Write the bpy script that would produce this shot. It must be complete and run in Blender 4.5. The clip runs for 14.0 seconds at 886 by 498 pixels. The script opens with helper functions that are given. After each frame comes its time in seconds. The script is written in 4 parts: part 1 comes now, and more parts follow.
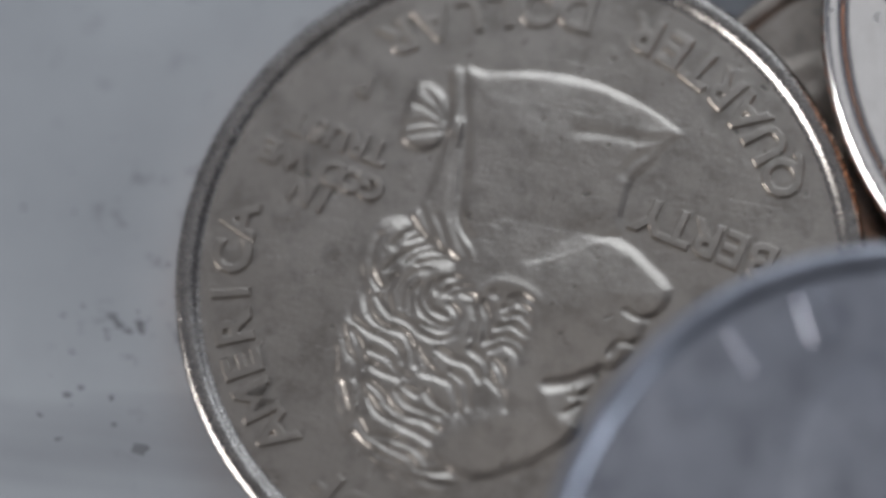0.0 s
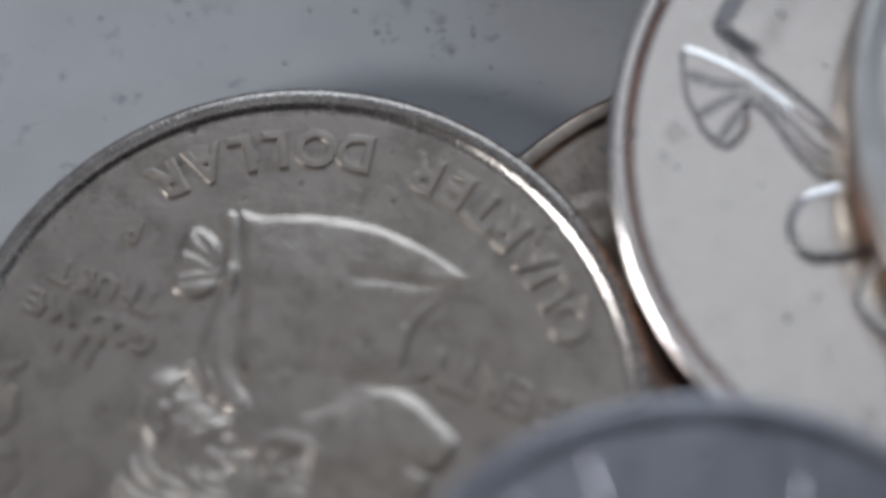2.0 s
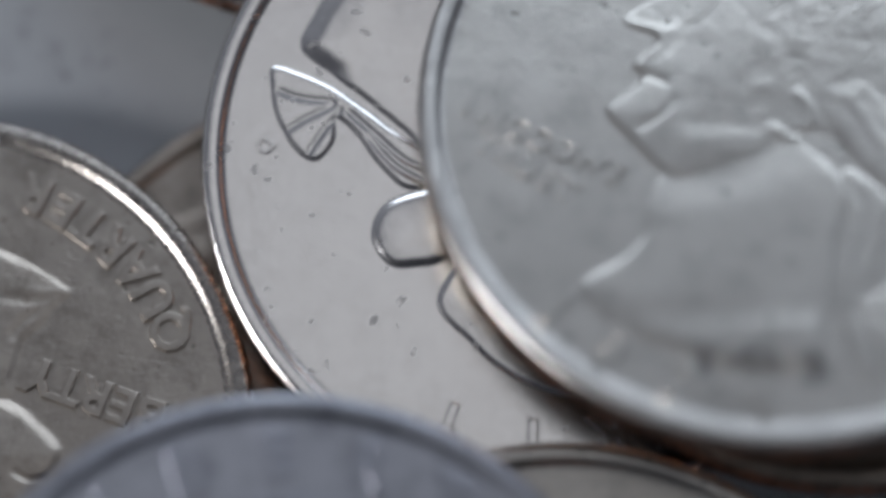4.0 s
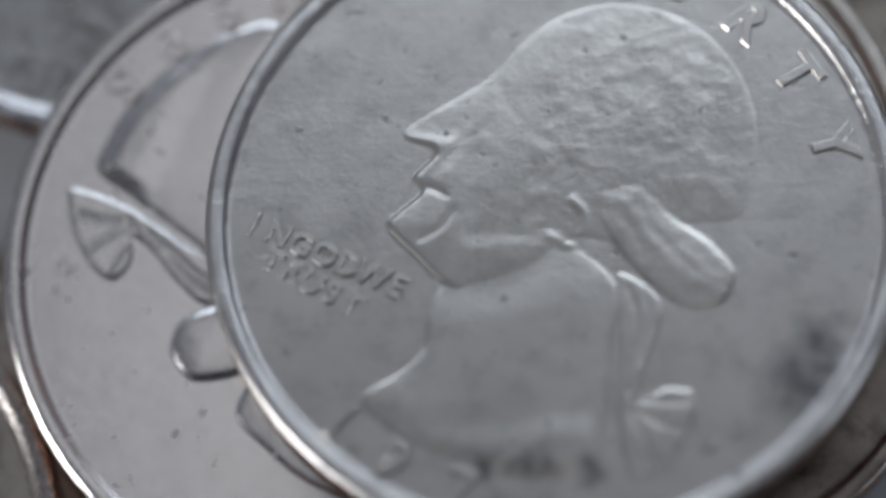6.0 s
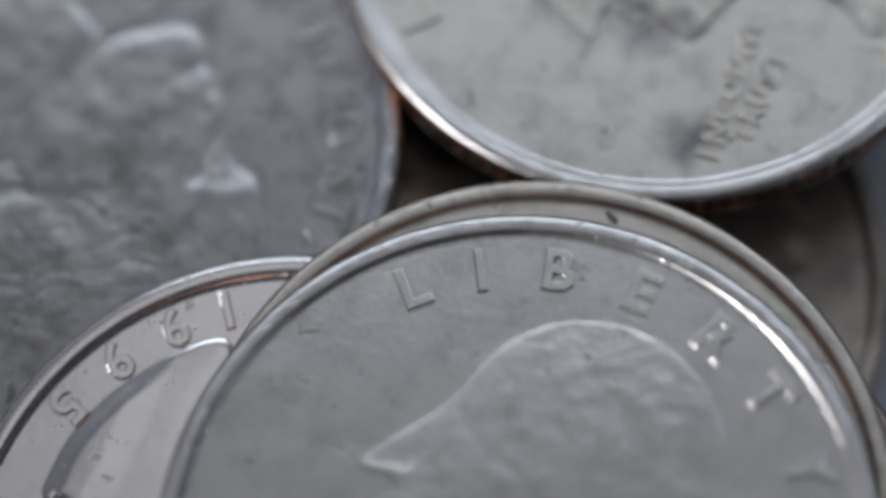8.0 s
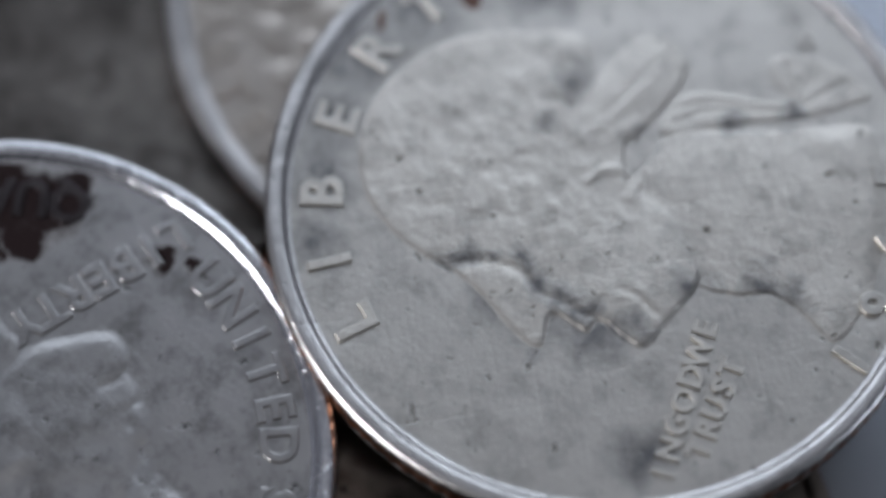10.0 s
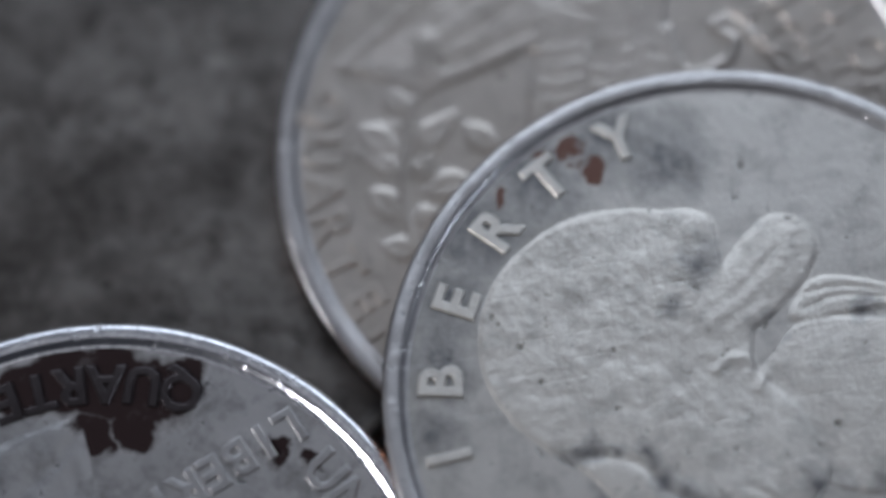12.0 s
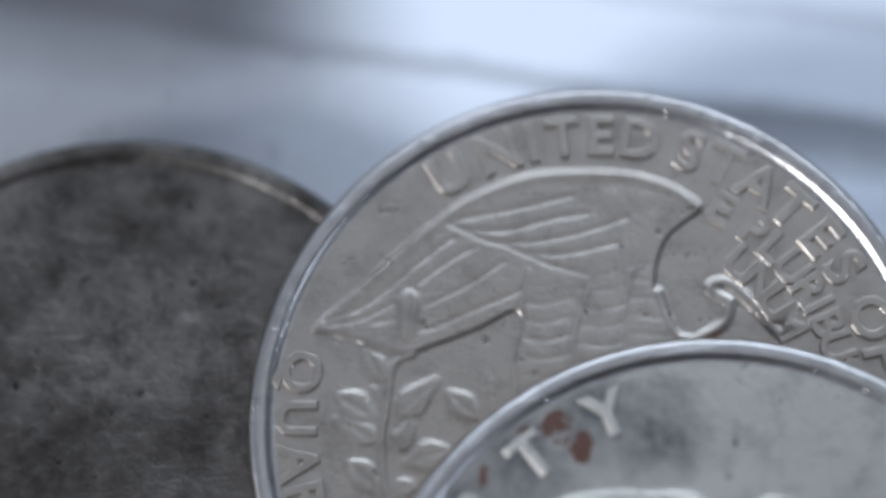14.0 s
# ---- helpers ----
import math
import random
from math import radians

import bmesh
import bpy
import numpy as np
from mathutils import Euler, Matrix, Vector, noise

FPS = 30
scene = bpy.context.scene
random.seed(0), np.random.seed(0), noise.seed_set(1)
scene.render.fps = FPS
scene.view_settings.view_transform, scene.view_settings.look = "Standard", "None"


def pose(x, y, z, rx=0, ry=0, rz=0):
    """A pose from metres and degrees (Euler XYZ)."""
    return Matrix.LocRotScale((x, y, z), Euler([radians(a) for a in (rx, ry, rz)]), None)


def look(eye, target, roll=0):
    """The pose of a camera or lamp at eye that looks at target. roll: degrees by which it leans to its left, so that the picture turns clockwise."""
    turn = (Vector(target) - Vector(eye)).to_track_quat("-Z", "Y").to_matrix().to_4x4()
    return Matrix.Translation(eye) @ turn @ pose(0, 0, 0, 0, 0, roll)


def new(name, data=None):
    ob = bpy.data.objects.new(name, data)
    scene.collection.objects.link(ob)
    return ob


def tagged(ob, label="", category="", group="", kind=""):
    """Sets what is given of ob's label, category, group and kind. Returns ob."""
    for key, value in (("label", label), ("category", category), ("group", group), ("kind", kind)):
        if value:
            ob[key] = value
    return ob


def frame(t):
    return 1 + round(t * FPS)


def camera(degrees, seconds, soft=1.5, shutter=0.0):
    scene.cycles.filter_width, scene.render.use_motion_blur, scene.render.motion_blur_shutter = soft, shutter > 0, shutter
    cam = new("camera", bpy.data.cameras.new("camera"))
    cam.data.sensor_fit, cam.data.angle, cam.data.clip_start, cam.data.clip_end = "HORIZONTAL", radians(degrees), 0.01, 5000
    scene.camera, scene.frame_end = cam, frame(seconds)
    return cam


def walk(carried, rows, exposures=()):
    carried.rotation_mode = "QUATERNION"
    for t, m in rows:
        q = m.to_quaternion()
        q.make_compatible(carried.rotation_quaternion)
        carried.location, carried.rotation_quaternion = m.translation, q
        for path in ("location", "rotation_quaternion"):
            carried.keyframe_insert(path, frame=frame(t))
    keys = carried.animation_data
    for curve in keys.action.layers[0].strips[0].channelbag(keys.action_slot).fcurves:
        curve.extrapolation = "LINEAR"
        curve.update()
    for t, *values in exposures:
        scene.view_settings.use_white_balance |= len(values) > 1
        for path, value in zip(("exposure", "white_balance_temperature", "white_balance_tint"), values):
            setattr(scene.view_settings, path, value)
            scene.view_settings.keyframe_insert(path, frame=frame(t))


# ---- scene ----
MM = 0.001
cam = camera(19.217, 14.0, soft=4.0)
cam.data.dof.use_dof = True
cam.data.dof.focus_distance = 0.0917
cam.data.dof.aperture_fstop = 12.0
# seconds, eye in metres, turn in degrees
PATH = [
    (0.0, 0.012408, -0.025742, 0.090212, 15.612, 4.728, 5.645),
    (0.5, 0.012160, -0.025477, 0.088869, 16.254, 4.716, 5.624),
    (1.0, 0.011358, -0.024359, 0.088151, 16.570, 4.028, 5.300),
    (1.5, 0.012607, -0.022715, 0.087444, 16.493, 2.777, 4.567),
    (2.0, 0.012507, -0.022041, 0.087218, 17.057, 0.672, 3.484),
    (2.5, 0.014614, -0.021165, 0.086924, 16.711, -0.746, 2.331),
    (3.0, 0.017346, -0.022380, 0.088262, 17.176, -1.231, 1.704),
    (5.5, 0.030495, -0.025277, 0.092891, 19.396, 0.503, 0.181),
    (6.0, 0.030849, -0.022185, 0.093919, 18.830, 0.036, -0.725),
    (6.5, 0.030821, -0.020899, 0.093425, 19.927, -0.402, -0.868),
    (7.0, 0.030345, -0.019128, 0.093186, 20.424, -0.809, -0.992),
    (7.5, 0.032667, -0.017053, 0.092509, 20.934, 0.625, -0.822),
    (8.0, 0.032225, -0.013350, 0.093070, 20.863, 0.164, -1.553),
    (8.5, 0.029947, -0.011382, 0.091950, 22.560, -1.581, -2.521),
    (9.0, 0.029992, -0.008006, 0.091745, 22.487, -2.275, -2.827),
    (11.5, 0.028664, 0.008226, 0.094260, 17.395, -2.508, -3.737),
    (12.0, 0.028088, 0.010283, 0.093339, 18.228, -1.346, -2.826),
    (12.5, 0.028350, 0.013419, 0.093422, 18.226, -1.330, -2.756),
    (13.0, 0.028129, 0.017082, 0.092914, 18.092, -1.864, -2.787),
    (13.5, 0.027662, 0.018865, 0.093059, 18.385, -2.011, -2.637),
    (14.0, 0.029013, 0.020361, 0.092046, 18.448, -1.589, -2.586),
]
walk(cam, [(r[0], pose(*r[1:])) for r in PATH], exposures=[(0.0, 0.02, 6130, 11), (2.0, 0.07, 6080, 11), (3.0, 0.06, 6040, 11), (5.5, -0.17, 6060, 12), (8.0, -0.13, 6080, 13), (9.0, -0.07, 5950, 14), (11.5, -0.01, 5880, 14), (13.0, 0.20, 5670, 13), (14.0, 0.26, 5680, 12)])

# ---- light: a dim sky, brighter beyond the coins; an added fill panel overhead; a small low window at the left, a wide cool window beyond the coins, a small one at the right ----
world = bpy.data.worlds.new("sky")
scene.world = world
world.use_nodes = True
wn = world.node_tree.nodes
wl = world.node_tree.links
where = wn.new("ShaderNodeTexCoord")
towards = wn.new("ShaderNodeVectorMath")
towards.operation = "DOT_PRODUCT"
wl.new(where.outputs["Generated"], towards.inputs[0])
towards.inputs[1].default_value = Vector((-0.15, 0.85, 0.5)).normalized()
grade = wn.new("ShaderNodeValToRGB")
for position, value in ((0.14, 0.035), (0.46, 0.088), (0.74, 0.165), (0.91, 0.25)):
    e = grade.color_ramp.elements.new(position)
    e.color = (value * 0.965, value, value * (1.25 - 0.16 * position), 1)
grade.color_ramp.elements[0].color = (0.03, 0.031, 0.036, 1)
grade.color_ramp.elements[-1].color = (0.30, 0.31, 0.335, 1)
wl.new(towards.outputs["Value"], grade.inputs["Fac"])
wl.new(grade.outputs["Color"], wn["Background"].inputs[0])
wn["Background"].inputs[1].default_value = 1.0


def window_light(name, eye, target, wide, high, watts, colour):
    lamp = bpy.data.lights.new(name, "AREA")
    lamp.shape, lamp.size, lamp.size_y = "RECTANGLE", wide, high
    lamp.energy, lamp.color = watts, colour
    ob = new(name, lamp)
    ob.matrix_world = look(eye, target)
    return ob


window_light("window_light_low", (-0.52, -0.21, 0.25), (0.02, 0.02, 0), 0.21, 0.135, 4.0, (1.0, 0.985, 0.97))
window_light("window_light_wide", (0.08, 0.49, 0.44), (0.03, 0.03, 0), 0.60, 0.24, 1.32, (0.84, 0.92, 1.0))
window_light("window_light_side", (0.50, -0.12, 0.17), (0.03, 0.03, 0), 0.12, 0.10, 0.45, (0.82, 0.90, 1.0))
# unseen fill panel, added overhead to brighten the coin that leans towards the camera
window_light("overhead_fill_light", (0.04, 0.03, 1.0), (0.03, 0.03, 0), 0.40, 0.44, 0.27, (1.0, 0.985, 0.96))


# ---- materials ----
def shader(name):
    m = bpy.data.materials.new(name)
    m.use_nodes = True
    return m, m.node_tree.nodes, m.node_tree.links, m.node_tree.nodes["Principled BSDF"]


def noise_node(nd, ln, vec, scale, detail=4.0, rough=0.6):
    n = nd.new("ShaderNodeTexNoise")
    n.inputs["Scale"].default_value = scale
    n.inputs["Detail"].default_value = detail
    n.inputs["Roughness"].default_value = rough
    ln.new(vec, n.inputs["Vector"])
    return n.outputs["Fac"]


def ramp_node(nd, ln, fac, stops):
    r = nd.new("ShaderNodeValToRGB")
    while len(r.color_ramp.elements) < len(stops):
        r.color_ramp.elements.new(0.5)
    for e, (p, c) in zip(r.color_ramp.elements, stops):
        e.position = p
        e.color = (*c, 1) if isinstance(c, tuple) else (c, c, c, 1)
    ln.new(fac, r.inputs["Fac"])
    return r.outputs["Color"]


def mix_node(nd, ln, fac, a, b, how="MIX"):
    m = nd.new("ShaderNodeMix")
    m.data_type, m.blend_type = "RGBA", how
    for sock, v in ((m.inputs["Factor"], fac), (m.inputs["A"], a), (m.inputs["B"], b)):
        if isinstance(v, (int, float)):
            sock.default_value = v
        elif isinstance(v, tuple):
            sock.default_value = (*v, 1)
        else:
            ln.new(v, sock)
    return m.outputs["Result"]


def math_node(nd, ln, op, a, b):
    m = nd.new("ShaderNodeMath")
    m.operation = op
    for sock, v in ((m.inputs[0], a), (m.inputs[1], b)):
        if isinstance(v, (int, float)):
            sock.default_value = v
        else:
            ln.new(v, sock)
    return m.outputs[0]


def spot_mask(nd, ln, tc, spots, soft):
    """Where ragged stains (x, y, radius in mm) lie on the coin."""
    warp = nd.new("ShaderNodeTexNoise")
    warp.inputs["Scale"].default_value = 900
    warp.inputs["Detail"].default_value = 5
    ln.new(tc, warp.inputs["Vector"])
    shift = nd.new("ShaderNodeVectorMath")
    shift.operation = "MULTIPLY_ADD"
    ln.new(warp.outputs["Color"], shift.inputs[0])
    shift.inputs[1].default_value = (0.0022, 0.0022, 0.0)
    ln.new(tc, shift.inputs[2])
    flat = nd.new("ShaderNodeVectorMath")
    flat.operation = "MULTIPLY"
    ln.new(shift.outputs[0], flat.inputs[0])
    flat.inputs[1].default_value = (1, 1, 0)
    total = 0.0
    for x, y, r in spots:
        d = nd.new("ShaderNodeVectorMath")
        d.operation = "DISTANCE"
        ln.new(flat.outputs[0], d.inputs[0])
        d.inputs[1].default_value = ((x + 1.1) * MM, (y + 1.1) * MM, 0)
        inside = nd.new("ShaderNodeMapRange")
        ln.new(d.outputs["Value"], inside.inputs["Value"])
        inside.inputs["From Min"].default_value = r * MM * (1 + soft)
        inside.inputs["From Max"].default_value = r * MM * (1 - soft)
        total = math_node(nd, ln, "MAXIMUM", total, inside.outputs[0])
    return total


def coin_metal(name, base, dull, rough, grain=0.2, grime=0.25, spots=(), spot_colour=(0.016, 0.008, 0.007), toning_shade=(), mottle=0.5, scratch=0.12):
    """Coin metal with toning at two scales, grime, hairline scratches, grain relief and, where named, stains, hazy
    toning and shade painted along creases.
    """
    m, nd, ln, b = shader(name)
    tc = nd.new("ShaderNodeTexCoord").outputs["Object"]
    big = noise_node(nd, ln, tc, 230, 5, 0.65)
    fine = noise_node(nd, ln, tc, 2600, 4, 0.7)
    tone = ramp_node(nd, ln, big, [(0.35, dull), (0.65, base)])
    col = mix_node(nd, ln, mottle, base, tone)
    dirt = ramp_node(nd, ln, noise_node(nd, ln, tc, 800, 7, 0.68), [(0.48, 0.0), (0.66, 1.0)])
    col = mix_node(nd, ln, math_node(nd, ln, "MULTIPLY", dirt, grime), col, tuple(c * 0.4 for c in dull))
    specks = ramp_node(nd, ln, noise_node(nd, ln, tc, 1700, 4, 0.6), [(0.64, 0.0), (0.72, 1.0)])
    col = mix_node(nd, ln, math_node(nd, ln, "MULTIPLY", specks, min(1.0, 0.3 + grime)), col, tuple(c * 0.22 for c in dull))
    rsum = math_node(nd, ln, "ADD", rough - 0.07, math_node(nd, ln, "MULTIPLY", fine, 0.14))
    rsum = math_node(nd, ln, "ADD", rsum, math_node(nd, ln, "MULTIPLY", specks, 0.2))
    if toning_shade:
        veil = math_node(nd, ln, "MULTIPLY", spot_mask(nd, ln, tc, toning_shade, 0.75), ramp_node(nd, ln, noise_node(nd, ln, tc, 1300, 5, 0.65), [(0.3, 0.5), (0.6, 1.0)]))
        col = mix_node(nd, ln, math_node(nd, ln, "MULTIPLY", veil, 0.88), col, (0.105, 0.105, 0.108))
    if spots:
        total = math_node(nd, ln, "MULTIPLY", spot_mask(nd, ln, tc, spots, 0.18), ramp_node(nd, ln, noise_node(nd, ln, tc, 1100, 4, 0.6), [(0.25, 0.88), (0.42, 1.0)]))
        col = mix_node(nd, ln, total, col, spot_colour)
        ln.new(math_node(nd, ln, "SUBTRACT", 1.0, math_node(nd, ln, "MULTIPLY", total, 0.8)), b.inputs["Metallic"])
        rsum = math_node(nd, ln, "ADD", rsum, math_node(nd, ln, "MULTIPLY", total, 0.2))
        b.inputs["Specular IOR Level"].default_value = 0.15
    else:
        b.inputs["Metallic"].default_value = 1.0
    ln.new(col, b.inputs["Base Color"])
    ln.new(rsum, b.inputs["Roughness"])
    high = math_node(nd, ln, "MULTIPLY", fine, 0.8)
    for angle, scale in ((0.6, (6000, 200, 1)), (-1.0, (180, 7000, 1))):
        stretch = nd.new("ShaderNodeMapping")
        stretch.inputs["Rotation"].default_value = (0, 0, angle)
        stretch.inputs["Scale"].default_value = scale
        ln.new(tc, stretch.inputs["Vector"])
        lines = ramp_node(nd, ln, noise_node(nd, ln, stretch.outputs[0], 1.0, 2, 0.5), [(0.60, 0.0), (0.70, 1.0)])
        high = math_node(nd, ln, "SUBTRACT", high, math_node(nd, ln, "MULTIPLY", lines, scratch))
    high = math_node(nd, ln, "ADD", high, math_node(nd, ln, "MULTIPLY", noise_node(nd, ln, tc, 7500, 2), 0.35))
    high = math_node(nd, ln, "ADD", high, math_node(nd, ln, "MULTIPLY", noise_node(nd, ln, tc, 700, 3), 0.9))
    high = math_node(nd, ln, "SUBTRACT", high, math_node(nd, ln, "MULTIPLY", specks, 0.5))
    bump = nd.new("ShaderNodeBump")
    bump.inputs["Strength"].default_value = grain
    bump.inputs["Distance"].default_value = 0.00006
    ln.new(high, bump.inputs["Height"])
    ln.new(bump.outputs[0], b.inputs["Normal"])
    return m


def turned(spots, degrees):
    c, s = math.cos(radians(degrees)), math.sin(radians(degrees))
    return [(x * c - y * s, x * s + y * c, r) for x, y, r in spots]


def edge_metal(name, base):
    """The coin's milled edge: a copper core between two silvery layers."""
    m, nd, ln, b = shader(name)
    tc = nd.new("ShaderNodeTexCoord").outputs["Object"]
    z = nd.new("ShaderNodeSeparateXYZ")
    ln.new(tc, z.inputs[0])
    wob = math_node(nd, ln, "ADD", z.outputs["Z"], math_node(nd, ln, "MULTIPLY", noise_node(nd, ln, tc, 1200, 3), 0.00025))
    band = ramp_node(nd, ln, math_node(nd, ln, "MULTIPLY", wob, 500.0), [(0.2, base), (0.28, (0.45, 0.20, 0.11)), (0.62, (0.45, 0.20, 0.11)), (0.72, base)])
    dirt = ramp_node(nd, ln, noise_node(nd, ln, tc, 900, 4), [(0.4, 0.22), (0.62, 0.9)])
    ln.new(mix_node(nd, ln, 1.0, band, dirt, "MULTIPLY"), b.inputs["Base Color"])
    b.inputs["Metallic"].default_value = 1.0
    b.inputs["Roughness"].default_value = 0.42
    return m


WARM = coin_metal("worn_nickel_warm", (0.435, 0.388, 0.334), (0.31, 0.27, 0.228), 0.34, 0.4, 0.42)
BRIGHT = coin_metal("bright_nickel", (0.79, 0.765, 0.73), (0.70, 0.676, 0.64), 0.21, 0.05, 0.06, mottle=0.35)
# last three patches put the shade above the neck's cut into the colour
GREY = coin_metal("grey_nickel", (0.535, 0.51, 0.462), (0.415, 0.396, 0.358), 0.325, 0.26, 0.26, scratch=0.06, toning_shade=((8.3, -6.6, 1.1), (8.9, -5.0, 0.8), (-2.4, -9.1, 0.5), (-0.8, -9.3, 0.45), (0.8, -9.3, 0.4)))
# toning round the lettering; last three patches darken the field beside the profile
PALE = coin_metal("pale_worn_nickel", (0.545, 0.515, 0.452), (0.41, 0.386, 0.337), 0.38, 0.36, 0.36, spots=turned(((-5.0, 9.3, 0.55), (-4.2, 8.4, 0.45), (-6.0, 8.9, 0.35), (-7.6, 7.6, 0.3)), -96), spot_colour=(0.11, 0.06, 0.045),
                  toning_shade=turned(((-6.4, 8.2, 1.7), (-8.3, 6.2, 1.6), (-9.6, 3.8, 1.4), (-10.2, 1.6, 1.2), (-10.3, -1.0, 0.9), (-3.8, 9.6, 1.4), (-1.5, 8.8, 1.3), (0.4, -9.6, 0.9), (-4.0, -3.6, 0.8), (-2.4, -4.4, 0.9), (-0.6, -5.0, 0.9)), -96))
# grime and painted crevice shade along hairline, nose, lips, jaw, neck and roll
PALE_WORN = coin_metal("rubbed_pale_nickel", (0.585, 0.55, 0.478), (0.45, 0.42, 0.362), 0.46, 0.75, 0.40, toning_shade=((-1.7, 5.8, 0.4), (-1.45, 5.0, 0.4), (-1.6, 4.2, 0.3), (-2.0, 3.2, 0.4), (-3.0, 2.8, 0.45), (-3.7, 2.0, 0.45), (-4.4, 1.35, 0.45), (-5.2, 0.4, 0.4), (-5.0, -0.3, 0.4), (-3.8, -2.3, 0.6), (-4.2, -4.6, 0.6), (-4.6, -5.6, 0.5), (4.9, 0.2, 0.6), (3.2, 1.3, 0.4), (2.0, -1.8, 0.5), (2.1, -5.0, 0.4), (2.1, -7.0, 0.4)))
STAIN_DARK = coin_metal("stain_darkened_nickel", (0.10, 0.088, 0.085), (0.035, 0.028, 0.027), 0.30, 0.3, 0.5, mottle=0.8)
RIM_MATTE = coin_metal("matte_rim", (0.58, 0.558, 0.52), (0.45, 0.433, 0.40), 0.31, 0.35, 0.3, scratch=0.3)
RIM_RUBBED = coin_metal("rubbed_rim", (0.70, 0.69, 0.675), (0.56, 0.55, 0.53), 0.20, 0.35, 0.22, scratch=0.3)
RIM_TONED = coin_metal("toned_rim", (0.42, 0.385, 0.345), (0.28, 0.252, 0.22), 0.27, 0.3, 0.4)
STAINED = coin_metal("stained_nickel", (0.445, 0.428, 0.40), (0.265, 0.256, 0.238), 0.32, 0.3, 0.55, spots=turned(((-2.6, 9.8, 1.0), (-1.2, 10.2, 1.4), (0.6, 9.9, 1.7), (1.8, 9.6, 1.4), (1.2, 8.5, 0.9), (-0.2, 7.9, 0.8), (2.9, 10.0, 0.9), (6.2, 7.2, 0.45), (7.6, 6.8, 0.35)), 139.5))
EAGLE = coin_metal("toned_nickel", (0.50, 0.456, 0.392), (0.38, 0.338, 0.276), 0.37, 0.36, 0.32)
BROWN = coin_metal("brown_toned_nickel", (0.36, 0.31, 0.26), (0.16, 0.135, 0.11), 0.34, 0.25, 0.5, mottle=0.8)
DARK = coin_metal("dark_tarnished_metal", (0.185, 0.168, 0.147), (0.055, 0.049, 0.042), 0.42, 1.0, 0.6, mottle=0.95, scratch=0.12)
DULL = coin_metal("dull_grey_nickel", (0.47, 0.48, 0.52), (0.30, 0.31, 0.34), 0.32, 0.15, 0.4, mottle=0.7)
EDGE = edge_metal("clad_edge", (0.58, 0.56, 0.53))
EDGE_DARK = edge_metal("clad_edge_dark", (0.17, 0.16, 0.148))


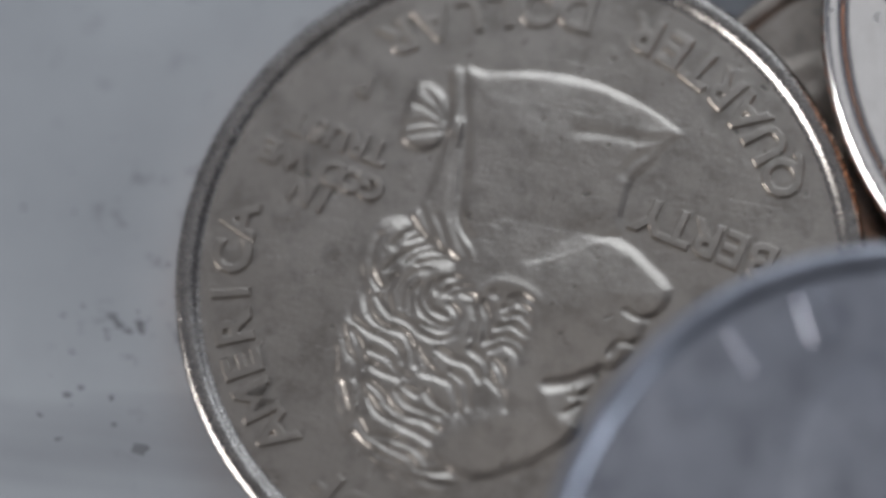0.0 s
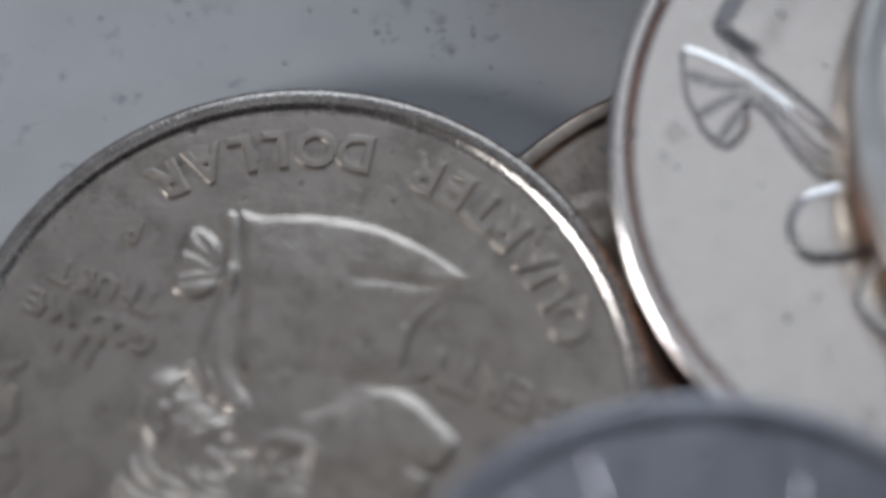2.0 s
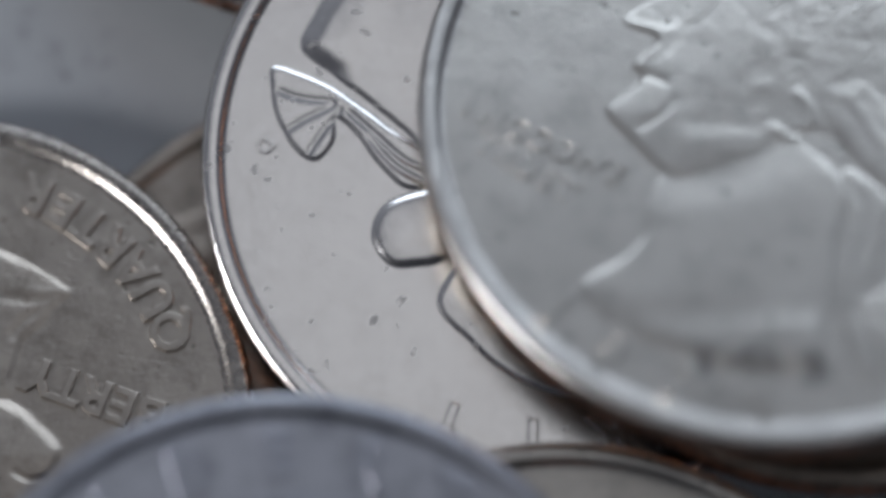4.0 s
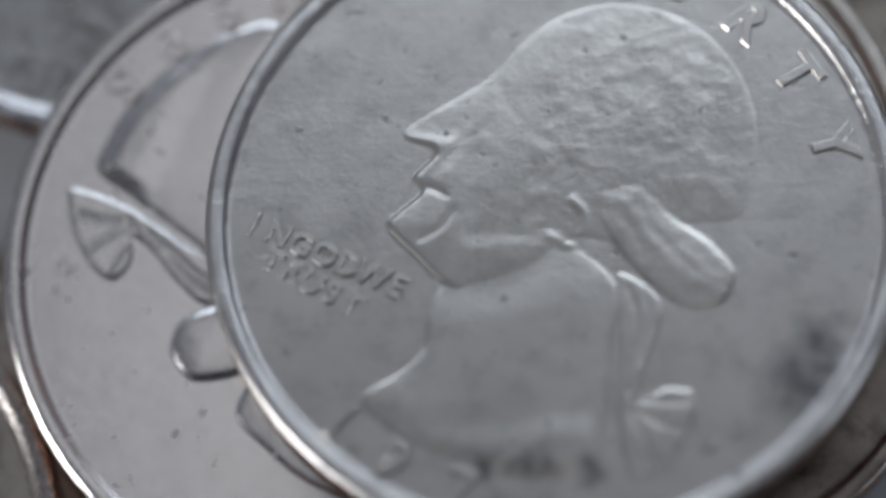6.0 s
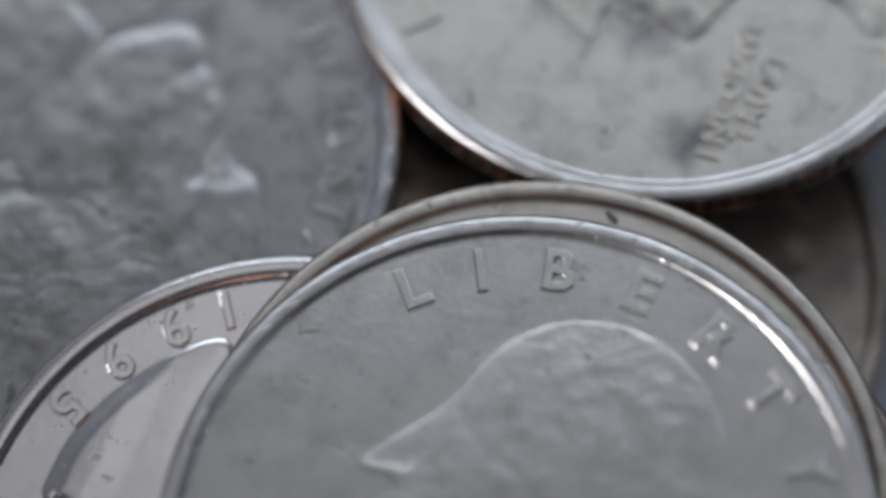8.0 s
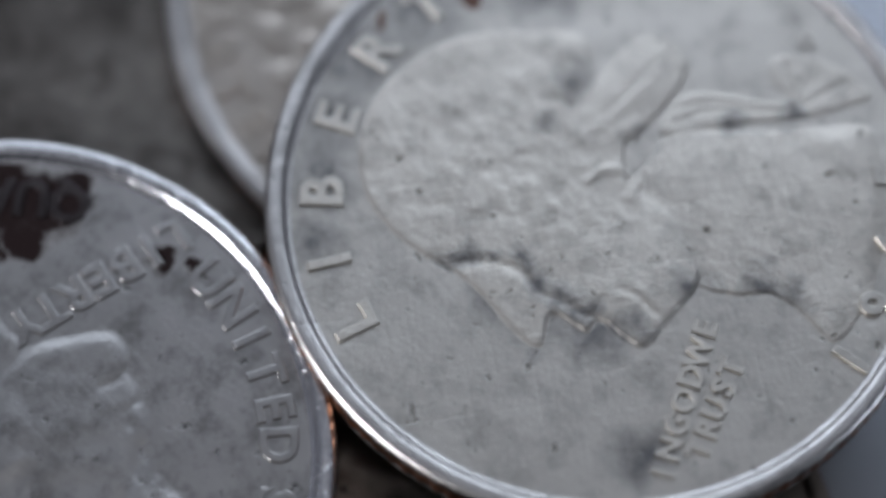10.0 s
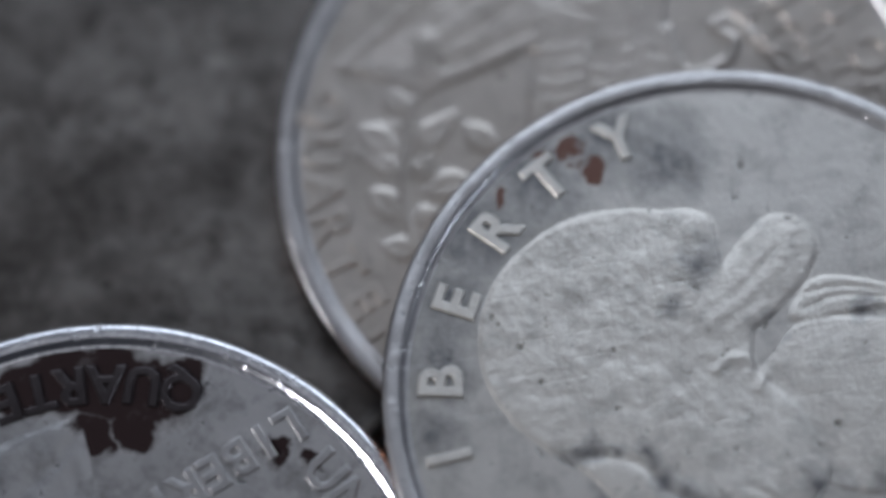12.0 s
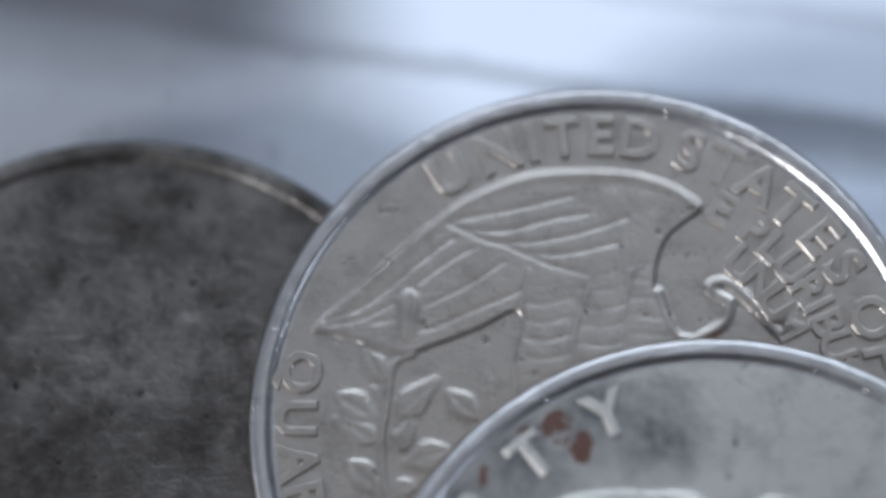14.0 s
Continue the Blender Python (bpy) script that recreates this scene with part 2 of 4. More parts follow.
def table_top():
    m, nd, ln, b = shader("pale_tabletop_lit_patch")
    tc = nd.new("ShaderNodeTexCoord").outputs["Object"]
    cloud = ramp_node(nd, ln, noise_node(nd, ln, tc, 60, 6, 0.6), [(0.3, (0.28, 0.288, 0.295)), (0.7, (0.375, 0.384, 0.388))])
    # brighter light at the far right, painted into the colour and fading leftwards
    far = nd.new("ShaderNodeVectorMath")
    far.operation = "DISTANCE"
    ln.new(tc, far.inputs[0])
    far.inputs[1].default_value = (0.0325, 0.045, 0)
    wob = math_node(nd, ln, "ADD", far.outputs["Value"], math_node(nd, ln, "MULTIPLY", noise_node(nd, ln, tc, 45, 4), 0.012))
    lit_patch = nd.new("ShaderNodeMapRange")
    lit_patch.interpolation_type = "SMOOTHSTEP"
    ln.new(wob, lit_patch.inputs["Value"])
    lit_patch.inputs["From Min"].default_value = 0.050
    lit_patch.inputs["From Max"].default_value = 0.036
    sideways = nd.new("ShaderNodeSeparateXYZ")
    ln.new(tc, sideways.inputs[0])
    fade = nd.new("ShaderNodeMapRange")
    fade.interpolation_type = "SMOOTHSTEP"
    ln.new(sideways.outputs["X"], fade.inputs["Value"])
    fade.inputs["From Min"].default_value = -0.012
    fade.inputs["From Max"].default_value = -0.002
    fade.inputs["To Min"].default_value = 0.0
    lit_share = math_node(nd, ln, "MULTIPLY", lit_patch.outputs[0], fade.outputs[0])
    cloud = mix_node(nd, ln, lit_share, cloud, (0.90, 0.95, 1.0))
    turn = nd.new("ShaderNodeMapping")
    turn.inputs["Rotation"].default_value = (0, 0, radians(14))
    turn.inputs["Scale"].default_value = (14, 130, 1)
    ln.new(tc, turn.inputs["Vector"])
    vein = ramp_node(nd, ln, noise_node(nd, ln, turn.outputs[0], 1.0, 4, 0.55), [(0.56, 0.0), (0.68, 1.0)])
    col = mix_node(nd, ln, math_node(nd, ln, "MULTIPLY", vein, 0.45), cloud, (0.16, 0.16, 0.17))
    across = nd.new("ShaderNodeVectorMath")
    across.operation = "DOT_PRODUCT"
    ln.new(tc, across.inputs[0])
    across.inputs[1].default_value = (0.196, 0.981, 0)
    # grey streaks along the grain: how far across, half width, strength, and from where to where along it
    for off, half, strength, begin, end in ((0.0381, 0.0007, 0.75, -0.1, 0.1), (0.0394, 0.0046, 1.0, 0.004, -0.006), (0.0374, 0.0018, 0.7, 0.006, 0.013), (0.0425, 0.0008, 0.35, -0.1, 0.1)):
        side = math_node(nd, ln, "SUBTRACT", across.outputs["Value"], off - 0.0014)
        side = math_node(nd, ln, "SUBTRACT", side, math_node(nd, ln, "MULTIPLY", noise_node(nd, ln, tc, 70, 4), 0.0028))
        line = nd.new("ShaderNodeMapRange")
        ln.new(math_node(nd, ln, "ABSOLUTE", side, 0.0), line.inputs["Value"])
        line.inputs["From Min"].default_value = half
        line.inputs["From Max"].default_value = half * 0.2
        reach = nd.new("ShaderNodeMapRange")
        reach.interpolation_type = "SMOOTHSTEP"
        ln.new(sideways.outputs["X"], reach.inputs["Value"])
        reach.inputs["From Min"].default_value = begin
        reach.inputs["From Max"].default_value = end
        wide = math_node(nd, ln, "MULTIPLY", line.outputs[0], ramp_node(nd, ln, noise_node(nd, ln, tc, 40, 3), [(0.3, 0.75), (0.6, 1.0)]))
        wide = math_node(nd, ln, "MULTIPLY", wide, reach.outputs[0])
        col = mix_node(nd, ln, math_node(nd, ln, "MULTIPLY", wide, strength), col, (0.075, 0.075, 0.08))
    specks = ramp_node(nd, ln, noise_node(nd, ln, tc, 700, 5, 0.7), [(0.58, 0.0), (0.68, 1.0)])
    patch = ramp_node(nd, ln, noise_node(nd, ln, tc, 110, 3, 0.5), [(0.42, 0.0), (0.56, 1.0)])
    col = mix_node(nd, ln, math_node(nd, ln, "MULTIPLY", math_node(nd, ln, "MULTIPLY", specks, patch), math_node(nd, ln, "SUBTRACT", 0.6, math_node(nd, ln, "MULTIPLY", lit_patch.outputs[0], 0.55))), col, (0.07, 0.07, 0.075))
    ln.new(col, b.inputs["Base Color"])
    b.inputs["Roughness"].default_value = 0.36
    bump = nd.new("ShaderNodeBump")
    bump.inputs["Strength"].default_value = 0.12
    bump.inputs["Distance"].default_value = 0.0001
    ln.new(noise_node(nd, ln, tc, 900, 4), bump.inputs["Height"])
    ln.new(bump.outputs[0], b.inputs["Normal"])
    return m


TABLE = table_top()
SPECK, _nd, _ln, _b = shader("dark_dust")
_b.inputs["Base Color"].default_value = (0.15, 0.15, 0.155, 1)
_b.inputs["Roughness"].default_value = 0.9


# ---- helpers for meshes; shapes are drawn in millimetres ----
def mesh_of(name, verts, faces, material, smooth=True):
    me = bpy.data.meshes.new(name)
    me.from_pydata([tuple(v) for v in np.asarray(verts, float) * MM], [], faces)
    me.materials.append(material)
    if smooth:
        me.polygons.foreach_set("use_smooth", [True] * len(me.polygons))
    me.update()
    return me


def part(name, me, parent, local=None, label=""):
    ob = new(name, me)
    ob.parent = parent
    if local is not None:
        ob.matrix_basis = local
    return tagged(ob, label)


def lathe(profile, n, ridged=None):
    """Rings of a profile (radius, height) round z; ridged: ring numbers whose radius steps in at every other vertex."""
    a = np.arange(n) * 2 * math.pi / n
    verts, faces = [], []
    for k, (r, h) in enumerate(profile):
        rr = np.full(n, r)
        if ridged and k in ridged:
            rr = rr - 0.05 * (np.arange(n) % 4 < 2)
        verts.append(np.stack([rr * np.cos(a), rr * np.sin(a), np.full(n, h)], 1))
        if k:
            for i in range(n):
                j = (i + 1) % n
                faces.append(((k - 1) * n + i, (k - 1) * n + j, k * n + j, k * n + i))
    return np.concatenate(verts), faces


def value_noise(x, y, seed):
    rng = np.random.RandomState(seed)
    t = rng.rand(64, 64)
    xi, yi = np.floor(x).astype(int), np.floor(y).astype(int)
    u, v = x - xi, y - yi
    u, v = u * u * (3 - 2 * u), v * v * (3 - 2 * v)
    g = lambda i, j: t[i % 64, j % 64]
    return (g(xi, yi) * (1 - u) + g(xi + 1, yi) * u) * (1 - v) + (g(xi, yi + 1) * (1 - u) + g(xi + 1, yi + 1) * u) * v - 0.5


def curve(points, closed=True, steps=6):
    """A smooth line through control points."""
    p = np.array(points, float)
    n = len(p)
    out = []
    for i in range(n if closed else n - 1):
        a, b, c, d = (p[(i + k) % n] if closed else p[min(max(i + k, 0), n - 1)] for k in (-1, 0, 1, 2))
        for s in np.arange(steps) / steps:
            out.append(0.5 * (2 * b + (c - a) * s + (2 * a - 5 * b + 4 * c - d) * s ** 2 + (3 * b - a - 3 * c + d) * s ** 3))
    if not closed:
        out.append(p[-1])
    return np.array(out)


def line_distance(x, y, pts, closed):
    q = np.roll(pts, -1, 0) if closed else pts[1:]
    p = pts if closed else pts[:-1]
    best = np.full(x.shape, 1e9)
    for (ax, ay), (bx, by) in zip(p, q):
        dx, dy = bx - ax, by - ay
        s = np.clip(((x - ax) * dx + (y - ay) * dy) / (dx * dx + dy * dy + 1e-9), 0, 1)
        best = np.minimum(best, np.hypot(x - ax - s * dx, y - ay - s * dy))
    return best


def inside_by(x, y, pts):
    """Distance to an outline, positive inside."""
    q = np.roll(pts, -1, 0)
    odd = np.zeros(x.shape, bool)
    for (ax, ay), (bx, by) in zip(pts, q):
        if ay != by:
            odd ^= ((ay > y) != (by > y)) & (x < (bx - ax) * (y - ay) / (by - ay) + ax)
    d = line_distance(x, y, pts, True)
    return np.where(odd, d, -d)


def ease(v):
    v = np.clip(v, 0, 1)
    return v * v * (3 - 2 * v)


def raised(sd, height, width, dome=0.0, reach=3.0):
    """A raised form with a bevelled border and a gentle dome."""
    return np.where(sd > 0, height * ease(sd / width) + dome * (1 - np.exp(-np.clip(sd, 0, None) / reach)), 0)


FIELD = 1.51


def relief_mesh(name, box, step, form, material, tall=1.3, worn=2):
    """A relief standing on the coin's field: form(x, y) gives its height and where it stands; worn: rounds of wear."""
    x0, y0, x1, y1 = box
    xs, ys = np.arange(x0, x1, step), np.arange(y0, y1, step)
    X, Y = np.meshgrid(xs, ys, indexing="ij")
    H, sd = form(X, Y)
    for _ in range(worn):
        P = np.pad(H, 1, mode="edge")
        P = (P[:-2] + 2 * P[1:-1] + P[2:]) / 4
        H = (P[:, :-2] + 2 * P[:, 1:-1] + P[:, 2:]) / 4
    keep = (sd > -step * (1.5 + 0.8 * worn)) & (np.hypot(X, Y) < 11.2)
    idx = -np.ones(X.shape, int)
    cell = keep[:-1, :-1] & keep[1:, :-1] & keep[:-1, 1:] & keep[1:, 1:]
    used = np.zeros(X.shape, bool)
    for a in (slice(0, -1), slice(1, None)):
        for c in (slice(0, -1), slice(1, None)):
            used[a, c] |= cell
    idx[used] = np.arange(used.sum())
    Z = FIELD + tall * H - 0.012
    verts = np.stack([X[used], Y[used], Z[used]], 1)
    i, j = np.nonzero(cell)
    faces = np.stack([idx[i, j], idx[i + 1, j], idx[i + 1, j + 1], idx[i, j + 1]], 1).tolist()
    return mesh_of(name, verts, faces, material)


# ---- reliefs ----
def carved(X, Y, strokes, width):
    """How deep a graver's strokes cut: 1 along them, falling to 0 at their sides, thinner at both ends."""
    deep = np.zeros(X.shape)
    for stroke in strokes:
        line = curve(stroke, False, 4)
        (x0, y0), (x1, y1) = line.min(0) - 3 * width, line.max(0) + 3 * width
        near = (X > x0) & (X < x1) & (Y > y0) & (Y < y1)
        if near.any():
            deep[near] = np.maximum(deep[near], np.exp(-(line_distance(X[near], Y[near], line, False) / width) ** 2))
    return deep


def bust_old(X, Y, furrow=0.014, edge=0.016, detail=0.65):
    """The older profile bust, worn smooth: head, neck, rolled hair, tied tail with its bow."""
    wob = 0.04 * value_noise(X * 1.7, Y * 1.7, 3)
    head = curve([(-2.03, 5.35), (-3.1, 4.6), (-4.8, 3.6), (-5.15, 3.0), (-4.1, 2.45), (-4.9, 1.5), (-4.62, 0.9), (-5.8, -0.25), (-4.9, -1.4), (-3.85, -2.5), (-2.94, -2.7), (-1.0, -2.2), (0.6, -1.0), (2.6, -1.2), (4.6, -0.6), (6.45, -0.4), (7.0, 1.26), (7.23, 2.88), (7.0, 4.55), (6.22, 6.05), (5.11, 7.16), (3.59, 7.87), (2.03, 8.04), (0.45, 7.57), (-0.94, 6.55)])
    neck = curve([(-3.7, -2.3), (-4.4, -3.75), (-4.5, -4.78), (-5.2, -5.6), (-6.65, -6.65), (-5.5, -7.98), (-3.6, -9.12), (-1.72, -9.75), (0.16, -9.85), (1.58, -9.36), (1.67, -6.78), (1.92, -4.77), (2.1, -2.7), (0, -0.8), (-2, -0.8)])
    roll = curve([(1.2, 0.5), (2.2, 1.28), (3.4, 1.24), (4.0, -0.06), (5.43, -1.3), (6.24, -2.45), (5.75, -3.6), (4.54, -3.84), (3.24, -2.87), (2.1, -1.4)])
    tail = curve([(2.1, -2.4), (3.2, -2.9), (3.65, -3.7), (3.4, -4.9), (2.95, -6.0), (2.85, -6.9), (3.6, -6.55), (4.5, -6.7), (4.6, -7.5), (4.1, -8.6), (3.4, -9.35), (2.5, -9.95), (2.15, -9.0), (1.95, -7.5), (2.1, -5.0)])
    sh, sn, sr, st = (inside_by(X, Y, p) + wob for p in (head, neck, roll, tail))
    # the neck falls away towards its cut and ducks under the jaw
    cut = ease((-7.2 - Y + 0.12 * X) / 1.2)
    h = raised(sn, 0.045, 0.14, 0.07, 1.6)
    h += (0.10 * ease(sn / 0.85) - 0.05) * cut * (sn > 0)
    h -= 0.05 * np.exp(-(np.clip(-sh, 0, None) / 0.9) ** 2) * (sn > 0) * ease((X + 4.4) / 1.0)
    h = np.maximum(h, raised(st, 0.05, 0.15))
    # face: crisp under nose, lips and chin, soft over brow and crown
    crisp = ease((-2.6 - X) / 1.2) * ease((3.3 - Y) / 0.7)
    jaw = ease((-0.6 - Y) / 0.8) * ease((X + 3.6) / 0.8)
    face = raised(sh, edge + (0.095 - edge) * crisp, 0.13 + 0.05 * crisp, 0.0) + (0.11 + 0.03 * jaw) * (1 - np.exp(-np.clip(sh, 0, None) / (1.9 - 0.9 * jaw - 0.5 * crisp)))
    h = np.maximum(h, face * (sh > 0))
    h = np.maximum(h, raised(sr, 0.05, 0.25, 0.09, 0.9))
    # hairline, brow, mouth corner, cheek, ear
    h -= 0.008 * carved(X, Y, [[(-1.9, 5.3), (-1.5, 4.2), (-0.7, 3.1), (0.3, 2.3), (0.8, 1.0)]], 0.2) * (sh > 0.1)
    h -= furrow * carved(X, Y, [[(-1.75, 6.0), (-1.6, 5.1), (-1.8, 4.1), (-2.3, 3.3), (-3.1, 2.8), (-3.7, 2.0), (-4.3, 1.35), (-4.7, 0.7)]], 0.2) * ease((sh + 0.1) / 0.3) * (0.4 + 0.9 * (value_noise(X * 2.3, Y * 2.3, 41) + 0.5))
    h -= 0.035 * carved(X, Y, [[(-4.9, 1.05), (-4.2, 1.0), (-3.7, 0.7)], [(-4.6, -0.9), (-3.9, -0.5), (-3.5, 0.1)]], 0.13) * (sh > 0)
    h += 0.02 * np.exp(-((X + 2.4) ** 2 + (Y - 0.9) ** 2) / 1.6) * (sh > 0)
    h += 0.045 * carved(X, Y, [[(-0.1, -0.9), (0.5, -1.25), (1.0, -0.8), (1.1, -0.1), (0.7, 0.4)]], 0.16)
    # combed crown, strands of the roll and the tail, folds of the bow
    comb = [[(-1.0 + 0.75 * k, 5.9 - 0.16 * (k - 3) ** 2 + 0.5 * math.sin(2.3 * k)), (-0.2 + 0.8 * k, 4.6 - 0.12 * (k - 3) ** 2 + 0.4 * math.sin(1.7 * k)), (0.5 + 0.72 * k, 3.0 + 0.4 * math.cos(2.1 * k)), (1.4 + 0.6 * k, 1.9 + 0.3 * math.sin(3.1 * k))] for k in range(8)]
    h -= 0.011 * detail * carved(X, Y, comb, 0.22) * ease(sh / 0.8) * (sr < 0.1) * (0.5 + 1.6 * value_noise(X * 1.4, Y * 1.4, 45))
    rolls = [[(1.9, 0.9), (2.9, 0.3), (3.5, -0.9), (4.6, -2.2), (5.7, -2.9)], [(1.6, 0.2), (2.5, -0.5), (3.2, -1.6), (4.3, -2.9), (5.2, -3.4)], [(2.6, 1.1), (3.5, 0.5)], [(4.4, -1.2), (5.2, -1.9), (6.0, -2.6)]]
    h -= 0.02 * detail * carved(X, Y, rolls, 0.2) * ease(sr / 0.4) * (0.6 + value_noise(X * 1.5, Y * 1.5, 46))
    h -= 0.03 * carved(X, Y, [[(2.5, -2.9), (2.8, -4.0), (2.6, -5.4), (2.4, -6.7)], [(3.1, -3.1), (3.15, -4.3), (2.8, -5.6)], [(2.5, -7.0), (3.6, -7.1), (4.4, -7.1)], [(2.5, -7.3), (3.5, -7.9), (4.2, -8.2)], [(2.4, -7.4), (2.9, -8.4), (3.1, -9.2)]], 0.1) * ease(st / 0.15)
    lumps = value_noise(X * 1.3, Y * 1.3, 42) + 0.7 * value_noise(X * 2.9, Y * 2.9, 43) + 0.45 * value_noise(X * 5.5, Y * 5.5, 44)
    h += 0.026 * detail * lumps * ease((X + 2.2 - 0.25 * Y) / 1.5) * ease(np.maximum(sh, sr) / 0.4)
    sd = np.maximum.reduce([sh, sn, sr, st])
    h += detail * (0.007 * value_noise(X * 2.2, Y * 2.2, 9) + 0.004 * value_noise(X * 6, Y * 6, 10))
    return np.where(sd > 0, np.maximum(h, 0) * ease(sd / 0.06), 0), sd


def bust_old_furrowed(X, Y):
    """The same bust, its hairline and features still cut deep."""
    return bust_old(X, Y, 0.05, 0.045, 1.0)


def bust_old_plain(X, Y):
    """The same bust with its hair struck smooth."""
    return bust_old(X, Y, 0.0, 0.045, 0.08)


# locks of the newer bust, each the lines between its strands
LOCKS_CROWN = [[(5.65, 0.0), (5.6, 0.83), (5.23, 1.59)], [(5.05, -0.25), (5.1, 0.51), (4.92, 1.21), (4.55, 1.65)], [(3.87, -0.72), (4.24, -0.32), (4.4, 0.03)], [(3.51, -0.54), (3.96, -0.27)], [(3.15, -0.34), (3.69, 0.0), (4.17, 0.51), (4.42, 0.89)],
               [(2.59, -0.15), (3.27, 0.0), (3.78, 0.43)], [(2.33, 0.07), (2.99, 0.3), (3.44, 0.52)], [(3.01, 0.62), (3.46, 0.85), (3.71, 1.47), (3.59, 2.18)], [(4.11, 1.13), (4.22, 1.89), (3.84, 2.54)], [(3.16, 1.24), (3.38, 1.71), (3.19, 2.3)]]
LOCKS_CURL = [[(1.66, 0.7), (2.16, 0.75), (2.47, 0.98), (2.52, 1.31)], [(1.39, 0.96), (1.98, 1.03), (2.21, 1.35)], [(1.21, 1.27), (1.74, 1.2), (1.95, 1.4)], [(2.69, 1.07), (2.84, 1.69), (2.54, 2.05), (2.01, 2.14)],
              [(3.13, 1.34), (3.04, 1.95), (2.44, 2.44), (1.71, 2.49), (1.58, 2.04), (1.92, 1.7)], [(2.7, 2.61), (2.17, 2.71), (1.68, 2.61)], [(2.56, 2.99), (1.98, 3.05), (1.55, 2.74)], [(1.14, 1.53), (0.9, 2.1), (0.94, 2.73)], [(0.8, 1.45), (0.5, 2.0), (0.44, 2.72)]]
LOCKS_NAPE = [[(5.39, 2.15), (5.26, 2.86), (4.59, 3.23), (3.93, 3.4), (3.34, 3.68), (3.04, 4.07)], [(4.93, 1.95), (4.65, 2.62), (4.03, 3.0), (3.3, 3.05), (2.95, 3.39), (2.58, 4.09)], [(4.51, 1.96), (3.97, 2.47), (3.32, 2.6), (2.66, 2.95)],
              [(5.43, 3.31), (5.1, 4.07), (4.64, 4.43), (4.53, 4.98)], [(5.07, 3.34), (4.6, 3.96), (4.34, 4.57)], [(5.53, 4.17), (5.36, 4.96)], [(5.06, 5.31), (4.77, 5.76), (4.58, 6.19)], [(5.4, 5.18), (5.03, 6.02), (4.67, 6.39)]]
LOCKS_WAVE = [[(4.31, 3.9), (3.56, 4.04), (3.22, 4.38), (2.75, 4.62)], [(4.18, 4.39), (3.62, 4.57), (3.02, 4.68)], [(4.0, 5.07), (3.42, 5.35), (3.07, 5.72), (2.45, 5.95), (1.85, 5.92), (1.25, 6.13)], [(3.99, 5.48), (3.58, 5.9), (3.0, 6.18), (2.13, 6.39), (1.44, 6.58)],
              [(2.96, 5.14), (2.57, 5.47), (1.93, 5.63), (1.3, 5.69)], [(2.82, 4.91), (2.26, 5.13)], [(2.0, 4.93), (1.62, 5.25), (1.12, 5.48)], [(2.67, 3.53), (2.23, 4.05), (1.82, 4.29)], [(2.0, 3.38), (1.44, 3.57), (0.7, 3.71), (0.3, 4.07)], [(2.27, 4.27), (1.65, 4.34), (1.17, 4.47), (0.88, 4.98), (0.73, 5.4)]]
LOCKS_BROW = [[(1.32, 4.06), (0.74, 4.34), (0.44, 5.13)], [(4.13, 6.33), (3.63, 6.83), (2.75, 7.14), (2.1, 7.29), (1.69, 7.56)], [(4.11, 6.94), (3.51, 7.31), (2.65, 7.52), (1.95, 7.7)], [(3.44, 6.79), (2.62, 6.84), (1.77, 7.0), (1.34, 7.36)],
              [(4.31, 7.19), (3.6, 7.74), (2.72, 8.0), (2.22, 8.37)], [(3.91, 7.34), (3.18, 7.78), (2.52, 7.83)], [(1.72, 7.61), (1.0, 7.65), (0.46, 7.42)], [(1.94, 7.9), (1.11, 8.0), (0.33, 7.94), (-0.34, 7.68)], [(2.37, 7.8), (1.71, 8.25)], [(4.29, 5.13), (4.08, 5.91), (4.22, 6.55)]]
LOCKS_TEMPLE = [[(0.16, 3.02), (-0.26, 2.71), (-0.72, 2.92), (-1.03, 3.37)], [(0.34, 2.7), (-0.19, 2.42), (-0.84, 2.59), (-1.15, 3.03)], [(0.17, 2.19), (-0.38, 1.96), (-0.96, 2.25)], [(-0.08, 1.72), (-0.59, 1.56), (-1.07, 1.91)], [(0.05, 1.44), (-0.38, 1.13), (-0.86, 1.44)],
                [(-0.07, 1.1), (-0.53, 0.91), (-1.07, 1.08)], [(0.0, 3.35), (-0.39, 3.61), (-0.6, 4.08)], [(0.0, 4.0), (-0.63, 4.44), (-0.91, 4.93)], [(0.84, 3.13), (0.27, 3.41), (-0.07, 3.95)]]
LOCKS_TAIL = [[(3.88, -1.57), (3.34, -0.83), (2.96, -0.39)], [(3.22, -1.39), (2.72, -0.65), (2.31, 0.15)], [(2.73, -1.5), (2.29, -0.74), (1.58, 0.2)], [(2.38, -1.57), (1.66, -0.67), (1.29, 0.14)], [(4.03, -6.64), (3.67, -4.96)], [(3.65, -4.31), (3.63, -3.02), (3.76, -1.92)], [(3.11, -3.99), (3.03, -2.93), (2.73, -1.5)]]
BOW_FOLDS = [[(5.06, -5.32), (4.38, -5.14), (3.88, -4.81)], [(5.1, -4.44), (4.47, -4.68), (3.84, -4.66)], [(4.95, -4.08), (4.38, -4.31), (3.8, -4.5)], [(4.91, -5.97), (4.24, -5.39), (3.81, -4.93)]]


